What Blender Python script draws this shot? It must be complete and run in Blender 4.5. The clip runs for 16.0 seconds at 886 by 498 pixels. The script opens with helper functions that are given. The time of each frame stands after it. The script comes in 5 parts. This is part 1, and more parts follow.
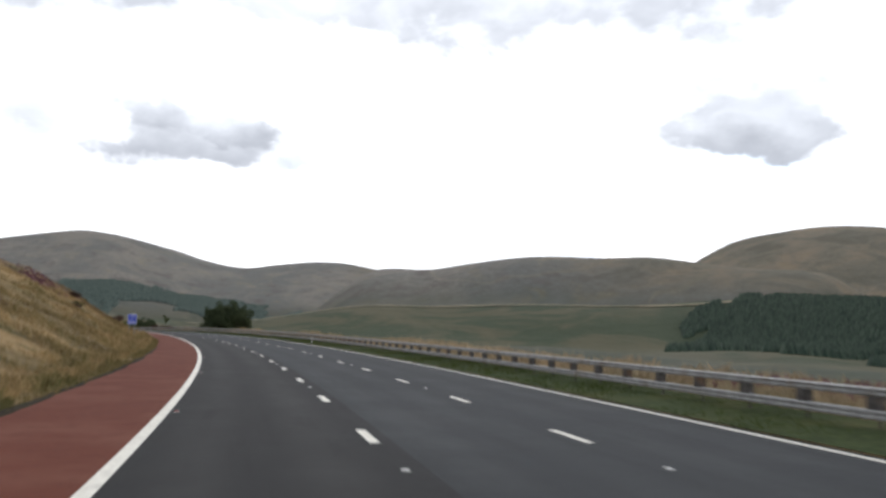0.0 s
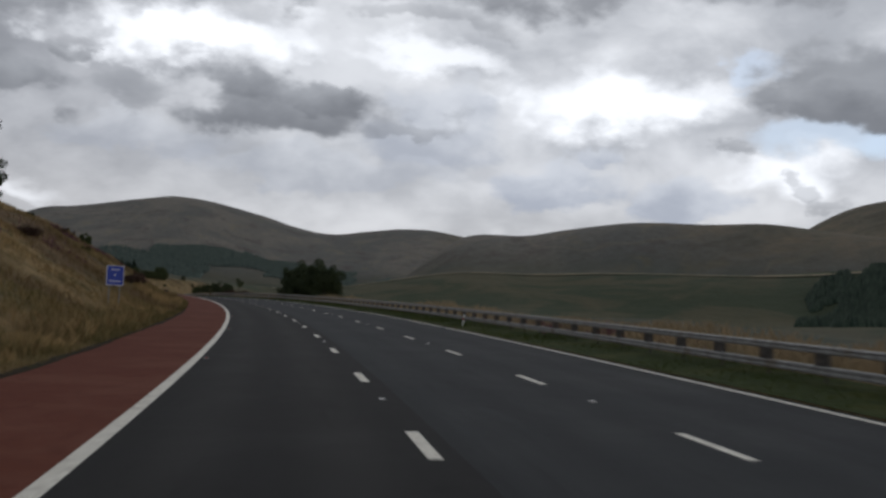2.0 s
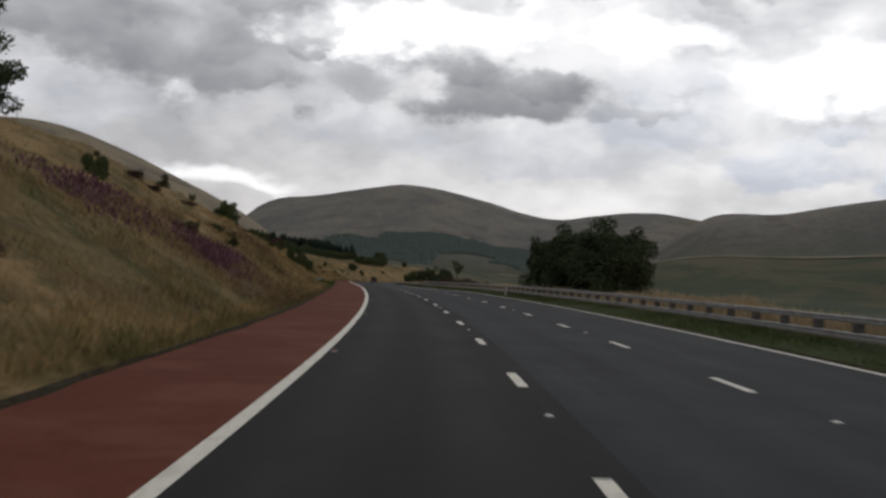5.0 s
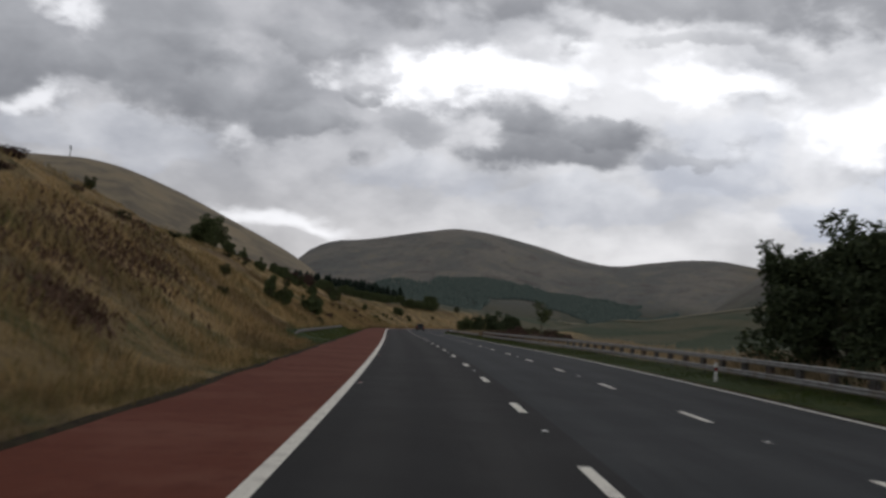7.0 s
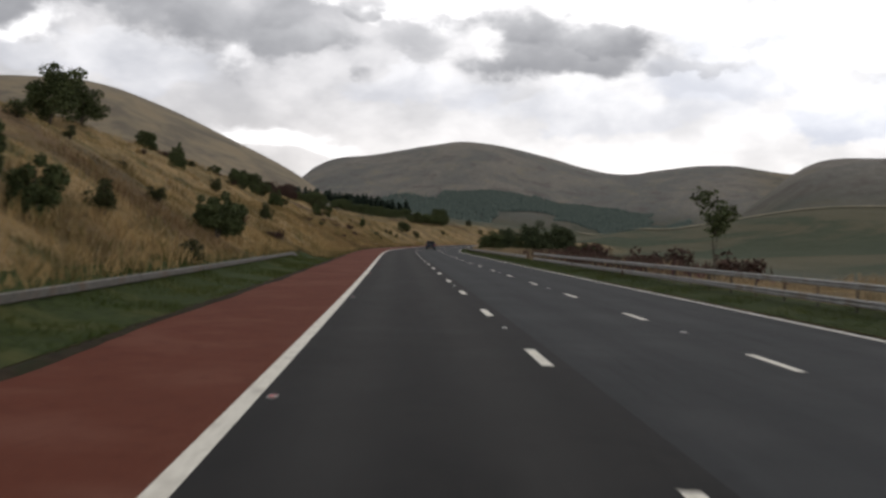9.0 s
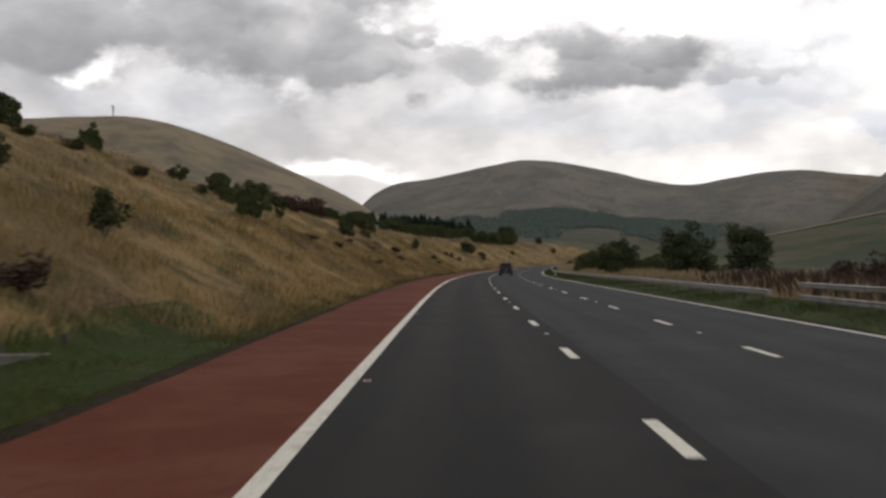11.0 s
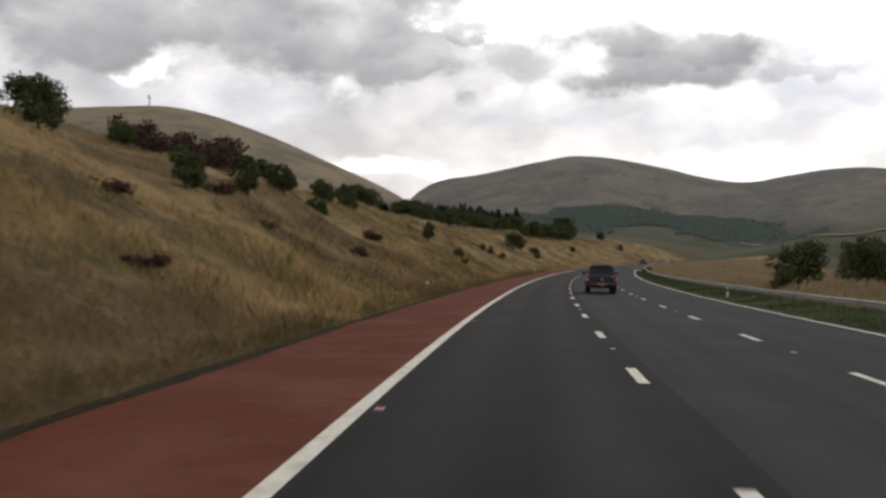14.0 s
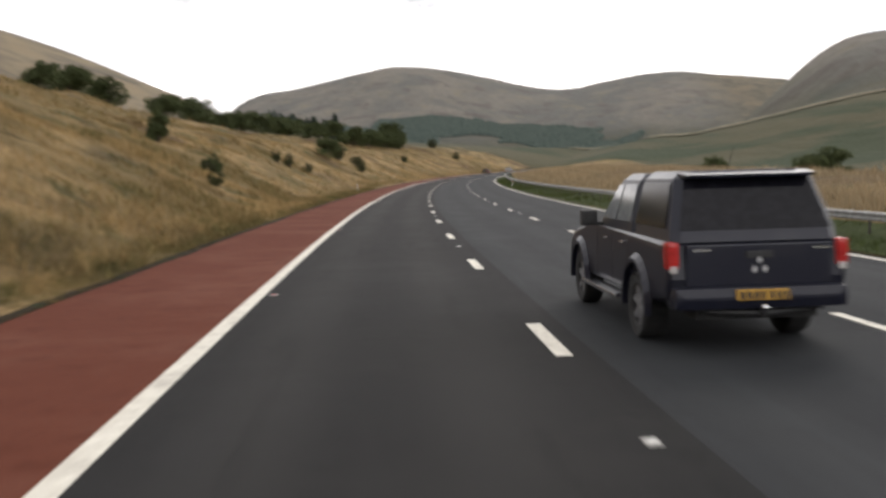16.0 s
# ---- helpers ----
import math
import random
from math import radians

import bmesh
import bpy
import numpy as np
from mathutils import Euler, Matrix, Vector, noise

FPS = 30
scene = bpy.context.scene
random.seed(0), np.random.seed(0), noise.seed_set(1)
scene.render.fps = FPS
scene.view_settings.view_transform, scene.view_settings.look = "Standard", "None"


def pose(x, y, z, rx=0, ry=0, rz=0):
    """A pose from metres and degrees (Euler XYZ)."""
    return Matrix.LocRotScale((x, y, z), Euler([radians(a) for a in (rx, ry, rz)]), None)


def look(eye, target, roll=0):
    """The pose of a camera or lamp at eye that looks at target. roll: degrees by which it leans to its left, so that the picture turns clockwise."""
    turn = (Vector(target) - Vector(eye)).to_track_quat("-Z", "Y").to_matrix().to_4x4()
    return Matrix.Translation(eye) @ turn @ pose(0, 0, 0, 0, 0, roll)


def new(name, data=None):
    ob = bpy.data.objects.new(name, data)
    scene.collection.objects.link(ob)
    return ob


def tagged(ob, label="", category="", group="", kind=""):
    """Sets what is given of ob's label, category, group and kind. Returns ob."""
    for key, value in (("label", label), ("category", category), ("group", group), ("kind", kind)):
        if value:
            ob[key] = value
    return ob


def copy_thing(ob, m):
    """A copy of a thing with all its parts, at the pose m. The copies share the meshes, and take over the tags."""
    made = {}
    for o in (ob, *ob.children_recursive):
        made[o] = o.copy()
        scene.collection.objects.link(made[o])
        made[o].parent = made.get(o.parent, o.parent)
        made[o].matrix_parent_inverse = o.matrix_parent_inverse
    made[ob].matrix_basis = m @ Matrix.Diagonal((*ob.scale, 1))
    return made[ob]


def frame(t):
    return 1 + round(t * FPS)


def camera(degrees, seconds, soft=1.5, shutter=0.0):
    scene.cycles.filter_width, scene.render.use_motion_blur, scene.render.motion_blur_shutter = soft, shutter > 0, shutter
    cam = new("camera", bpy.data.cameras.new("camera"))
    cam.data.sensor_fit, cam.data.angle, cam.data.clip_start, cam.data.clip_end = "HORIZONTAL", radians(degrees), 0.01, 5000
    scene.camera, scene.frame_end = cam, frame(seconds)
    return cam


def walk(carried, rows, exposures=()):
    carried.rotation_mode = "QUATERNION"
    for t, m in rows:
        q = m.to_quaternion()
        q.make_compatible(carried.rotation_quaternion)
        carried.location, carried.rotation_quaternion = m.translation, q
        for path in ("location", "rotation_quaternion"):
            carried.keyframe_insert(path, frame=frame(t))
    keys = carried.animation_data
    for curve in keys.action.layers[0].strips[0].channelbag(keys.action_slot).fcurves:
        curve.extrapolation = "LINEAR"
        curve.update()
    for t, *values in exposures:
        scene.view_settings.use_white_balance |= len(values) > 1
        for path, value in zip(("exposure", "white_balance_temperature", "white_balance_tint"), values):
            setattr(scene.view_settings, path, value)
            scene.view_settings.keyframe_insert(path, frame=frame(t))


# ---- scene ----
cam = camera(48.3, 16.0, soft=2.8, shutter=0.25)

# The road: u runs to the right from the white edge line, s along it.
ROAD_S = np.arange(-160.0, 1101.0, 2.0)
BEND = [0.884, 1.002, 1.105, 1.07, 1.234, 1.227, 0.541, 0.184, 0.07, -0.347,
        -0.65, -0.627, -0.776, -0.72, -0.92, -1.0, -1.0, -1.0, -0.9]      # 1/km, every 40 m from s = -30
GRADE = [1.388, 2.298, 2.44, 2.542, 1.489, 1.639, 0.922, 1.287, 1.598, 1.587, 1.467, 1.146]  # percent, every 70 m
LEAN_S = [-60, 0, 40, 80, 120, 160, 200, 250, 300, 350, 400, 450, 520, 700]
LEAN = [0.34, 0.56, 0.9, 1.1, 1.35, 1.04, 0.41, 0.0, -0.69, -1.18, -1.46, -1.42, -1.09, -0.92]      # degrees, rising to the right
_bend = np.interp(ROAD_S, -30 + 40 * np.arange(len(BEND)), BEND) / 1000
_grade = np.interp(ROAD_S, -30 + 70 * np.arange(len(GRADE)), GRADE) / 100
ROAD_H = np.cumsum(_bend) * 2
ROAD_H -= np.interp(0, ROAD_S, ROAD_H)
ROAD_X, ROAD_Y, ROAD_Z = np.cumsum(-np.sin(ROAD_H)) * 2, np.cumsum(np.cos(ROAD_H)) * 2, np.cumsum(_grade) * 2
ROAD_X -= np.interp(0, ROAD_S, ROAD_X)
ROAD_Y -= np.interp(0, ROAD_S, ROAD_Y)
ROAD_Z -= np.interp(0, ROAD_S, ROAD_Z)


def surface_z(s, u):
    """Height of the carriageway, which leans into its bends."""
    return np.interp(s, ROAD_S, ROAD_Z) + np.clip(u, -3.5, 11.5) * np.tan(np.radians(np.interp(s, LEAN_S, LEAN)))


def heading(s):
    return np.interp(s, ROAD_S, ROAD_H)


def on_road(s, u, z=0.0):
    """World point u metres right of the edge line at s, z metres above the carriageway."""
    h = heading(s)
    return Vector((float(np.interp(s, ROAD_S, ROAD_X) + u * np.cos(h)),
                   float(np.interp(s, ROAD_S, ROAD_Y) + u * np.sin(h)),
                   float(surface_z(s, u) + z)))


def road_array(s, u):
    """x and y of many points at once."""
    h = heading(s)
    return np.interp(s, ROAD_S, ROAD_X) + u * np.cos(h), np.interp(s, ROAD_S, ROAD_Y) + u * np.sin(h)


EYE_HEIGHT = 1.773
DRIVE = [  # t, s, u, yaw, pitch, roll
    (0.0, 1.17, 1.72, -10.21, 6.11, -1.64),
    (0.5, 13.77, 1.89, -10.43, 8.46, -0.90),
    (1.0, 26.31, 2.01, -7.07, 3.70, 0.64),
    (1.5, 38.93, 2.04, -3.68, 4.24, 0.65),
    (2.0, 51.55, 2.08, -5.24, 4.12, -2.47),
    (2.5, 64.05, 2.08, -3.10, 3.35, -3.50),
    (3.0, 76.82, 2.02, 0.61, 3.44, -3.52),
    (3.5, 89.71, 2.21, -1.23, -0.55, -6.77),
    (4.0, 102.48, 2.20, 3.23, 0.31, -5.61),
    (4.5, 115.09, 2.22, 6.71, 2.22, -3.09),
    (5.1, 130.10, 2.13, 7.89, 2.80, -2.60),
    (5.8, 147.70, 1.92, 9.03, 3.62, -2.80),
    (6.4, 162.80, 1.73, 9.96, 4.54, -3.25),
    (7.0, 177.94, 1.63, 10.76, 5.25, -3.48),
    (7.5, 190.62, 1.70, 11.35, 1.64, -1.24),
    (8.0, 203.29, 1.76, 11.10, 0.29, -1.69),
    (8.5, 215.80, 1.73, 10.24, 0.25, -3.10),
    (9.0, 228.28, 1.61, 11.25, 0.29, -1.63),
    (9.5, 240.80, 1.61, 10.51, 4.76, -0.43),
    (10.0, 253.33, 1.49, 13.29, -1.18, 2.40),
    (10.6, 268.30, 1.56, 14.53, 0.63, 1.70),
    (11.2, 283.30, 1.69, 15.20, 1.87, 0.87),
    (11.9, 300.70, 1.84, 15.87, 2.81, -0.22),
    (12.5, 315.73, 1.94, 16.44, 3.28, -0.81),
    (13.0, 328.45, 2.02, 17.88, 0.65, -0.64),
    (13.5, 341.16, 2.04, 18.15, 2.26, -0.59),
    (14.0, 353.29, 2.01, 17.74, 1.49, 0.58),
    (14.5, 365.87, 1.96, 17.42, 0.97, 0.72),
    (15.0, 378.60, 1.99, 17.59, 2.92, 0.77),
    (15.5, 391.23, 2.04, 15.43, 0.95, 1.46),
    (16.0, 403.75, 2.05, 7.66, -3.76, 3.05),
]
_rows = []
for t, s, u, yaw, pitch, roll in DRIVE:
    p = on_road(s, u, EYE_HEIGHT)
    _rows.append((t, pose(p.x, p.y, p.z, 90 + pitch, roll, yaw)))
walk(cam, _rows, exposures=[(0.0, 0.8, 6200, 10), (0.5, -0.25, 5850, 8), (1.0, -0.62, 6050, 9), (1.5, -0.66, 6100, 10), (3.0, -0.6, 6300, 10),
                            (3.5, -0.6, 6300, 10), (4.0, -0.1, 6500, 10), (4.5, -0.2, 6500, 10), (7.0, -0.45, 6350, 11), (8.5, 0.12, 6550, 11), (9.5, 0.08, 6650, 11),
                            (10.0, -0.05, 6750, 11), (12.5, 0.15, 6750, 11), (14.5, 0.2, 6750, 11), (15.5, 0.45, 6700, 11), (16.0, 1.0, 6750, 12)])


# ---------- world and sun ----------
def math_node(nt, op, a, b=None, c=None, clamp=False):
    n = nt.nodes.new("ShaderNodeMath")
    n.operation, n.use_clamp = op, clamp
    for i, v in enumerate((a, b, c)):
        if v is None:
            continue
        if isinstance(v, (int, float)):
            n.inputs[i].default_value = v
        else:
            nt.links.new(v, n.inputs[i])
    return n.outputs[0]


def mix_col(nt, fac, a, b, blend="MIX"):
    n = nt.nodes.new("ShaderNodeMix")
    n.data_type, n.blend_type = "RGBA", blend
    for sock, v in ((n.inputs[0], fac), (n.inputs[6], a), (n.inputs[7], b)):
        if isinstance(v, (int, float)):
            sock.default_value = v
        elif isinstance(v, tuple):
            sock.default_value = (*v[:3], 1)
        else:
            nt.links.new(v, sock)
    return n.outputs[2]


def smooth(nt, x, lo, hi, out_lo=0.0, out_hi=1.0):
    n = nt.nodes.new("ShaderNodeMapRange")
    n.interpolation_type = "SMOOTHSTEP"
    nt.links.new(x, n.inputs[0])
    for i, v in enumerate((lo, hi, out_lo, out_hi)):
        n.inputs[i + 1].default_value = v
    return n.outputs[0]


def noise_tex(nt, vec, scale, detail=5.0, rough=0.55, distort=0.0):
    n = nt.nodes.new("ShaderNodeTexNoise")
    if vec is not None:
        nt.links.new(vec, n.inputs["Vector"])
    n.inputs["Scale"].default_value, n.inputs["Detail"].default_value = scale, detail
    n.inputs["Roughness"].default_value, n.inputs["Distortion"].default_value = rough, distort
    return n.outputs[0]


SUN_AZ, SUN_EL = -14.0, 42.0      # degrees to the left of north, and up

world = bpy.data.worlds.new("sky")
scene.world = world
world.use_nodes = True
nt = world.node_tree
nt.nodes.clear()
w_out = nt.nodes.new("ShaderNodeOutputWorld")
w_bg = nt.nodes.new("ShaderNodeBackground")
w_tc = nt.nodes.new("ShaderNodeTexCoord")
w_sky = nt.nodes.new("ShaderNodeTexSky")
w_sky.sky_type, w_sky.sun_disc = "NISHITA", False
w_sky.sun_elevation, w_sky.sun_rotation = radians(SUN_EL), radians(-SUN_AZ)
w_dir = w_tc.outputs["Generated"]
sep = nt.nodes.new("ShaderNodeSeparateXYZ")
nt.links.new(w_dir, sep.inputs[0])
az = math_node(nt, "MULTIPLY", math_node(nt, "ARCTAN2", math_node(nt, "MULTIPLY", sep.outputs[0], -1.0), sep.outputs[1]), 57.2958)
el = math_node(nt, "MULTIPLY", math_node(nt, "ARCSINE", sep.outputs[2]), 57.2958)
# clouds lie on a flat layer overhead, so they draw together towards the horizon
flat = nt.nodes.new("ShaderNodeCombineXYZ")
depth = math_node(nt, "ADD", math_node(nt, "MAXIMUM", sep.outputs[2], 0.0), 0.30)
nt.links.new(math_node(nt, "DIVIDE", sep.outputs[0], depth), flat.inputs[0])
nt.links.new(math_node(nt, "DIVIDE", sep.outputs[1], depth), flat.inputs[1])
tall = nt.nodes.new("ShaderNodeVectorMath")
tall.operation = "MULTIPLY"
nt.links.new(w_dir, tall.inputs[0])
tall.inputs[1].default_value = (1.0, 1.0, 1.7)
n_big = noise_tex(nt, flat.outputs[0], 1.0, 5.0, 0.52, 0.3)
n_fine = noise_tex(nt, tall.outputs[0], 6.5, 6.0, 0.52, 0.25)
n_puff = noise_tex(nt, tall.outputs[0], 17.0, 6.0, 0.50, 0.3)
n_cell = nt.nodes.new("ShaderNodeTexVoronoi")
n_cell.feature, n_cell.inputs["Scale"].default_value, n_cell.inputs["Detail"].default_value = "SMOOTH_F1", 15.0, 2.0
n_cell.inputs["Smoothness"].default_value = 0.35
nt.links.new(tall.outputs[0], n_cell.inputs["Vector"])
n_tiny = noise_tex(nt, tall.outputs[0], 48.0, 5.0, 0.5, 0.3)
billow = math_node(nt, "SUBTRACT", 0.85, n_cell.outputs["Distance"])
# drifting billows push the clouds' outlines about
push = nt.nodes.new("ShaderNodeTexNoise")
nt.links.new(tall.outputs[0], push.inputs["Vector"])
push.inputs["Scale"].default_value, push.inputs["Detail"].default_value, push.inputs["Roughness"].default_value = 12.0, 5.0, 0.55
push_xy = nt.nodes.new("ShaderNodeSeparateColor")
nt.links.new(push.outputs["Color"], push_xy.inputs[0])
az_w = math_node(nt, "MULTIPLY_ADD", math_node(nt, "SUBTRACT", push_xy.outputs[0], 0.5), 9.0, az)
el_w = math_node(nt, "MULTIPLY_ADD", math_node(nt, "SUBTRACT", push_xy.outputs[1], 0.5), 5.0, el)
# pale cover with soft structure
cover = math_node(nt, "ADD", math_node(nt, "MULTIPLY", n_big, 0.34), math_node(nt, "ADD", math_node(nt, "MULTIPLY", n_fine, 0.46), math_node(nt, "MULTIPLY", n_puff, 0.20)))
pale = mix_col(nt, smooth(nt, cover, 0.40, 0.60), (0.54, 0.55, 0.575), (0.92, 0.92, 0.93))
pale = mix_col(nt, math_node(nt, "MULTIPLY", smooth(nt, billow, 0.25, 0.65), 0.3), pale, (1.0, 0.995, 0.99))
# the cover thickens towards the west
thick = smooth(nt, az, -2.0, 22.0)
pale = mix_col(nt, thick, pale, mix_col(nt, 1.0, pale, (0.70, 0.70, 0.71), "MULTIPLY"))
glow = smooth(nt, el, 2.0, 11.0, 1.0, 0.0)
pale = mix_col(nt, math_node(nt, "MULTIPLY", glow, 0.35), pale, (0.76, 0.71, 0.65))
# clouds and breaks: azimuth, elevation, half width, half height (degrees), strength
BLUES = [(-22.6, 14.0, 1.6, 1.2, 0.55), (-26.5, 10.4, 4.0, 1.2, 0.6), (-31.5, 10.2, 4.0, 1.4, 0.6)]
CLOUDS = [(4.8, 11.7, 6.0, 2.2, 0.95), (6.4, 12.9, 2.8, 1.6, 0.9), (1.4, 12.4, 1.9, 1.3, 0.85), (-2.8, 11.1, 3.2, 0.7, 0.45),
          (25.8, 13.4, 7.4, 3.0, 0.97), (28.0, 15.7, 5.4, 2.4, 0.95), (31.0, 13.9, 4.0, 2.0, 0.85), (19.5, 11.8, 4.2, 1.8, 0.92), (16.3, 13.7, 1.3, 1.0, 0.7),
          (18.6, 16.4, 2.6, 1.3, 0.7), (38.0, 13.6, 4.6, 3.2, 0.95), (44.0, 15.5, 6.0, 3.2, 0.9), (12.8, 11.2, 1.8, 1.2, 0.4), (-28.6, 13.5, 6.0, 2.5, 1.0), (-27.0, 12.5, 4.0, 1.7, 0.95),
          (-21.8, 9.9, 1.6, 0.60, 0.5), (-24.5, 8.1, 1.4, 0.7, 0.45), (-26.6, 7.3, 1.8, 0.5, 0.4), (-4.0, 20.3, 27.0, 3.2, 0.75), (-2.0, 17.2, 7.0, 0.9, 0.4)]
BANKS = [(-11.2, 8.0, 5.2, 2.0, 0.9), (-14.4, 9.2, 1.7, 1.0, 0.9), (-18.7, 7.2, 2.8, 1.6, 0.9), (-4.5, 11.0, 4.6, 2.8, 0.65), (2.0, 8.2, 9.0, 1.2, 0.35), (13.0, 9.4, 6.0, 1.2, 0.35), (30.0, 9.8, 7.0, 1.4, 0.35)]
WHITES = [(-15.0, 12.5, 7.0, 2.1, 1.0), (9.0, 15.3, 7.5, 1.2, 0.95), (-3.5, 14.9, 5.0, 0.9, 0.7), (-24.0, 8.6, 3.4, 1.2, 0.8), (13.6, 13.9, 2.4, 1.4, 0.8), (23.4, 11.2, 1.5, 0.6, 0.25),
          (18.0, 14.8, 1.3, 0.7, 0.4), (20.8, 5.9, 4.2, 0.8, 0.5), (34.0, 16.6, 2.0, 1.2, 0.5), (33.6, 11.6, 1.6, 0.9, 0.5)]
blue = mix_col(nt, 0.45, mix_col(nt, 1.0, w_sky.outputs[0], (0.13, 0.13, 0.13), "MULTIPLY"), (0.62, 0.74, 0.88))
w_col = pale


def blob(a, e, w, h, rough):
    """Distance from a cloud's heart, with a billowed edge and a flatter base, and the height within it."""
    q1 = math_node(nt, "DIVIDE", math_node(nt, "SUBTRACT", az_w, a), w)
    rise = math_node(nt, "SUBTRACT", el_w, e)
    q2 = math_node(nt, "ADD", math_node(nt, "DIVIDE", math_node(nt, "MAXIMUM", rise, 0.0), h), math_node(nt, "DIVIDE", math_node(nt, "MINIMUM", rise, 0.0), h * 0.8))
    q = math_node(nt, "SQRT", math_node(nt, "ADD", math_node(nt, "MULTIPLY", q1, q1), math_node(nt, "MULTIPLY", q2, q2)))
    if w < 2.5:
        mixed = math_node(nt, "ADD", math_node(nt, "MULTIPLY", n_puff, 0.5), math_node(nt, "MULTIPLY", n_tiny, 0.5))
    else:
        mixed = math_node(nt, "ADD", math_node(nt, "MULTIPLY", n_fine, 0.40), math_node(nt, "ADD", math_node(nt, "MULTIPLY", n_puff, 0.42), math_node(nt, "MULTIPLY", n_tiny, 0.18)))
    wob = math_node(nt, "MULTIPLY", math_node(nt, "SUBTRACT", mixed, 0.5), rough)
    wob = math_node(nt, "ADD", wob, math_node(nt, "MULTIPLY", math_node(nt, "SUBTRACT", 0.45, billow), 0.5))
    return math_node(nt, "ADD", q, wob), q2


for a, e, w, h, k in WHITES:
    q, hh = blob(a, e, w, h, 2.6)
    w_col = mix_col(nt, math_node(nt, "MULTIPLY", smooth(nt, q, 1.75, 0.5), k), w_col, (1.4, 1.4, 1.41))
for a, e, w, h, k in BANKS:
    q, hh = blob(a, e, w, h, 2.0)
    lift = math_node(nt, "ADD", math_node(nt, "MULTIPLY", hh, 0.20), math_node(nt, "ADD", math_node(nt, "MULTIPLY", n_fine, 0.5), math_node(nt, "MULTIPLY", n_puff, 0.5)))
    shade = mix_col(nt, smooth(nt, lift, 0.30, 0.75), (0.50, 0.53, 0.60), (0.80, 0.82, 0.86))
    w_col = mix_col(nt, math_node(nt, "MULTIPLY", smooth(nt, q, 1.30, 0.85), k), w_col, shade)
for a, e, w, h, k in BLUES:
    q, hh = blob(a, e, w, h, 3.0)
    w_col = mix_col(nt, math_node(nt, "MULTIPLY", smooth(nt, q, 1.45, 0.6), k), w_col, blue)
for a, e, w, h, k in CLOUDS:
    q, hh = blob(a, e, w, h, 2.0 if w > 2.5 else 2.6)
    lift = math_node(nt, "ADD", math_node(nt, "MULTIPLY", hh, 0.24), math_node(nt, "ADD", math_node(nt, "MULTIPLY", n_fine, 0.45), math_node(nt, "MULTIPLY", n_puff, 0.5)))
    shade = mix_col(nt, smooth(nt, lift, 0.12, 0.95), (0.235, 0.242, 0.262), (0.52, 0.53, 0.55))
    w_col = mix_col(nt, math_node(nt, "MULTIPLY", smooth(nt, q, 1.36, 0.80), k), w_col, shade)
# greyer cover overhead, out of view, added to lower the light on the ground
w_col = mix_col(nt, smooth(nt, el, 22.0, 45.0), w_col, mix_col(nt, smooth(nt, n_big, 0.4, 0.6), (0.22, 0.23, 0.245), (0.44, 0.44, 0.44)))
nt.links.new(w_col, w_bg.inputs[0])
w_bg.inputs[1].default_value = 1.3
nt.links.new(w_bg.outputs[0], w_out.inputs[0])

sun = new("sun", bpy.data.lights.new("sun", "SUN"))
sun.data.energy, sun.data.angle, sun.data.color = 0.5, radians(25), (1.0, 0.95, 0.88)
sun.matrix_world = look((0, 0, 0), (math.sin(radians(SUN_AZ)) * math.cos(radians(SUN_EL)),
                                    -math.cos(radians(SUN_AZ)) * math.cos(radians(SUN_EL)), -math.sin(radians(SUN_EL))))


# ---------- materials ----------
HILL_X, HILL_Y = -40.0, 220.0      # the middle from which the hills are laid out


def material(name, rough=0.8, metal=0.0, spec=0.3):
    m = bpy.data.materials.new(name)
    m.use_nodes = True
    b = m.node_tree.nodes["Principled BSDF"]
    b.inputs["Roughness"].default_value, b.inputs["Metallic"].default_value = rough, metal
    b.inputs["Specular IOR Level"].default_value = spec
    return m, m.node_tree, b


def world_pos(nt):
    return nt.nodes.new("ShaderNodeNewGeometry").outputs["Position"]


def bump(nt, bsdf, height, strength, dist):
    n = nt.nodes.new("ShaderNodeBump")
    n.inputs["Strength"].default_value, n.inputs["Distance"].default_value = strength, dist
    nt.links.new(height, n.inputs["Height"])
    nt.links.new(n.outputs[0], bsdf.inputs["Normal"])


def speckled(name, dark, light, scale, rough=0.8, metal=0.0, spec=0.3, wear=None, wear_scale=0.6, bump_k=0.0, local=False):
    """Two scales of variation between two colours, with stains of a third."""
    m, nt, b = material(name, rough, metal, spec)
    p = nt.nodes.new("ShaderNodeTexCoord").outputs["Object"] if local else world_pos(nt)
    fine = noise_tex(nt, p, scale, 4.0, 0.6)
    col = mix_col(nt, smooth(nt, fine, 0.35, 0.65), dark, light)
    if wear:
        col = mix_col(nt, smooth(nt, noise_tex(nt, p, wear_scale, 5.0, 0.6), 0.5, 0.72), col, wear)
    nt.links.new(col, b.inputs["Base Color"])
    if bump_k:
        bump(nt, b, fine, bump_k, 0.01)
    return m


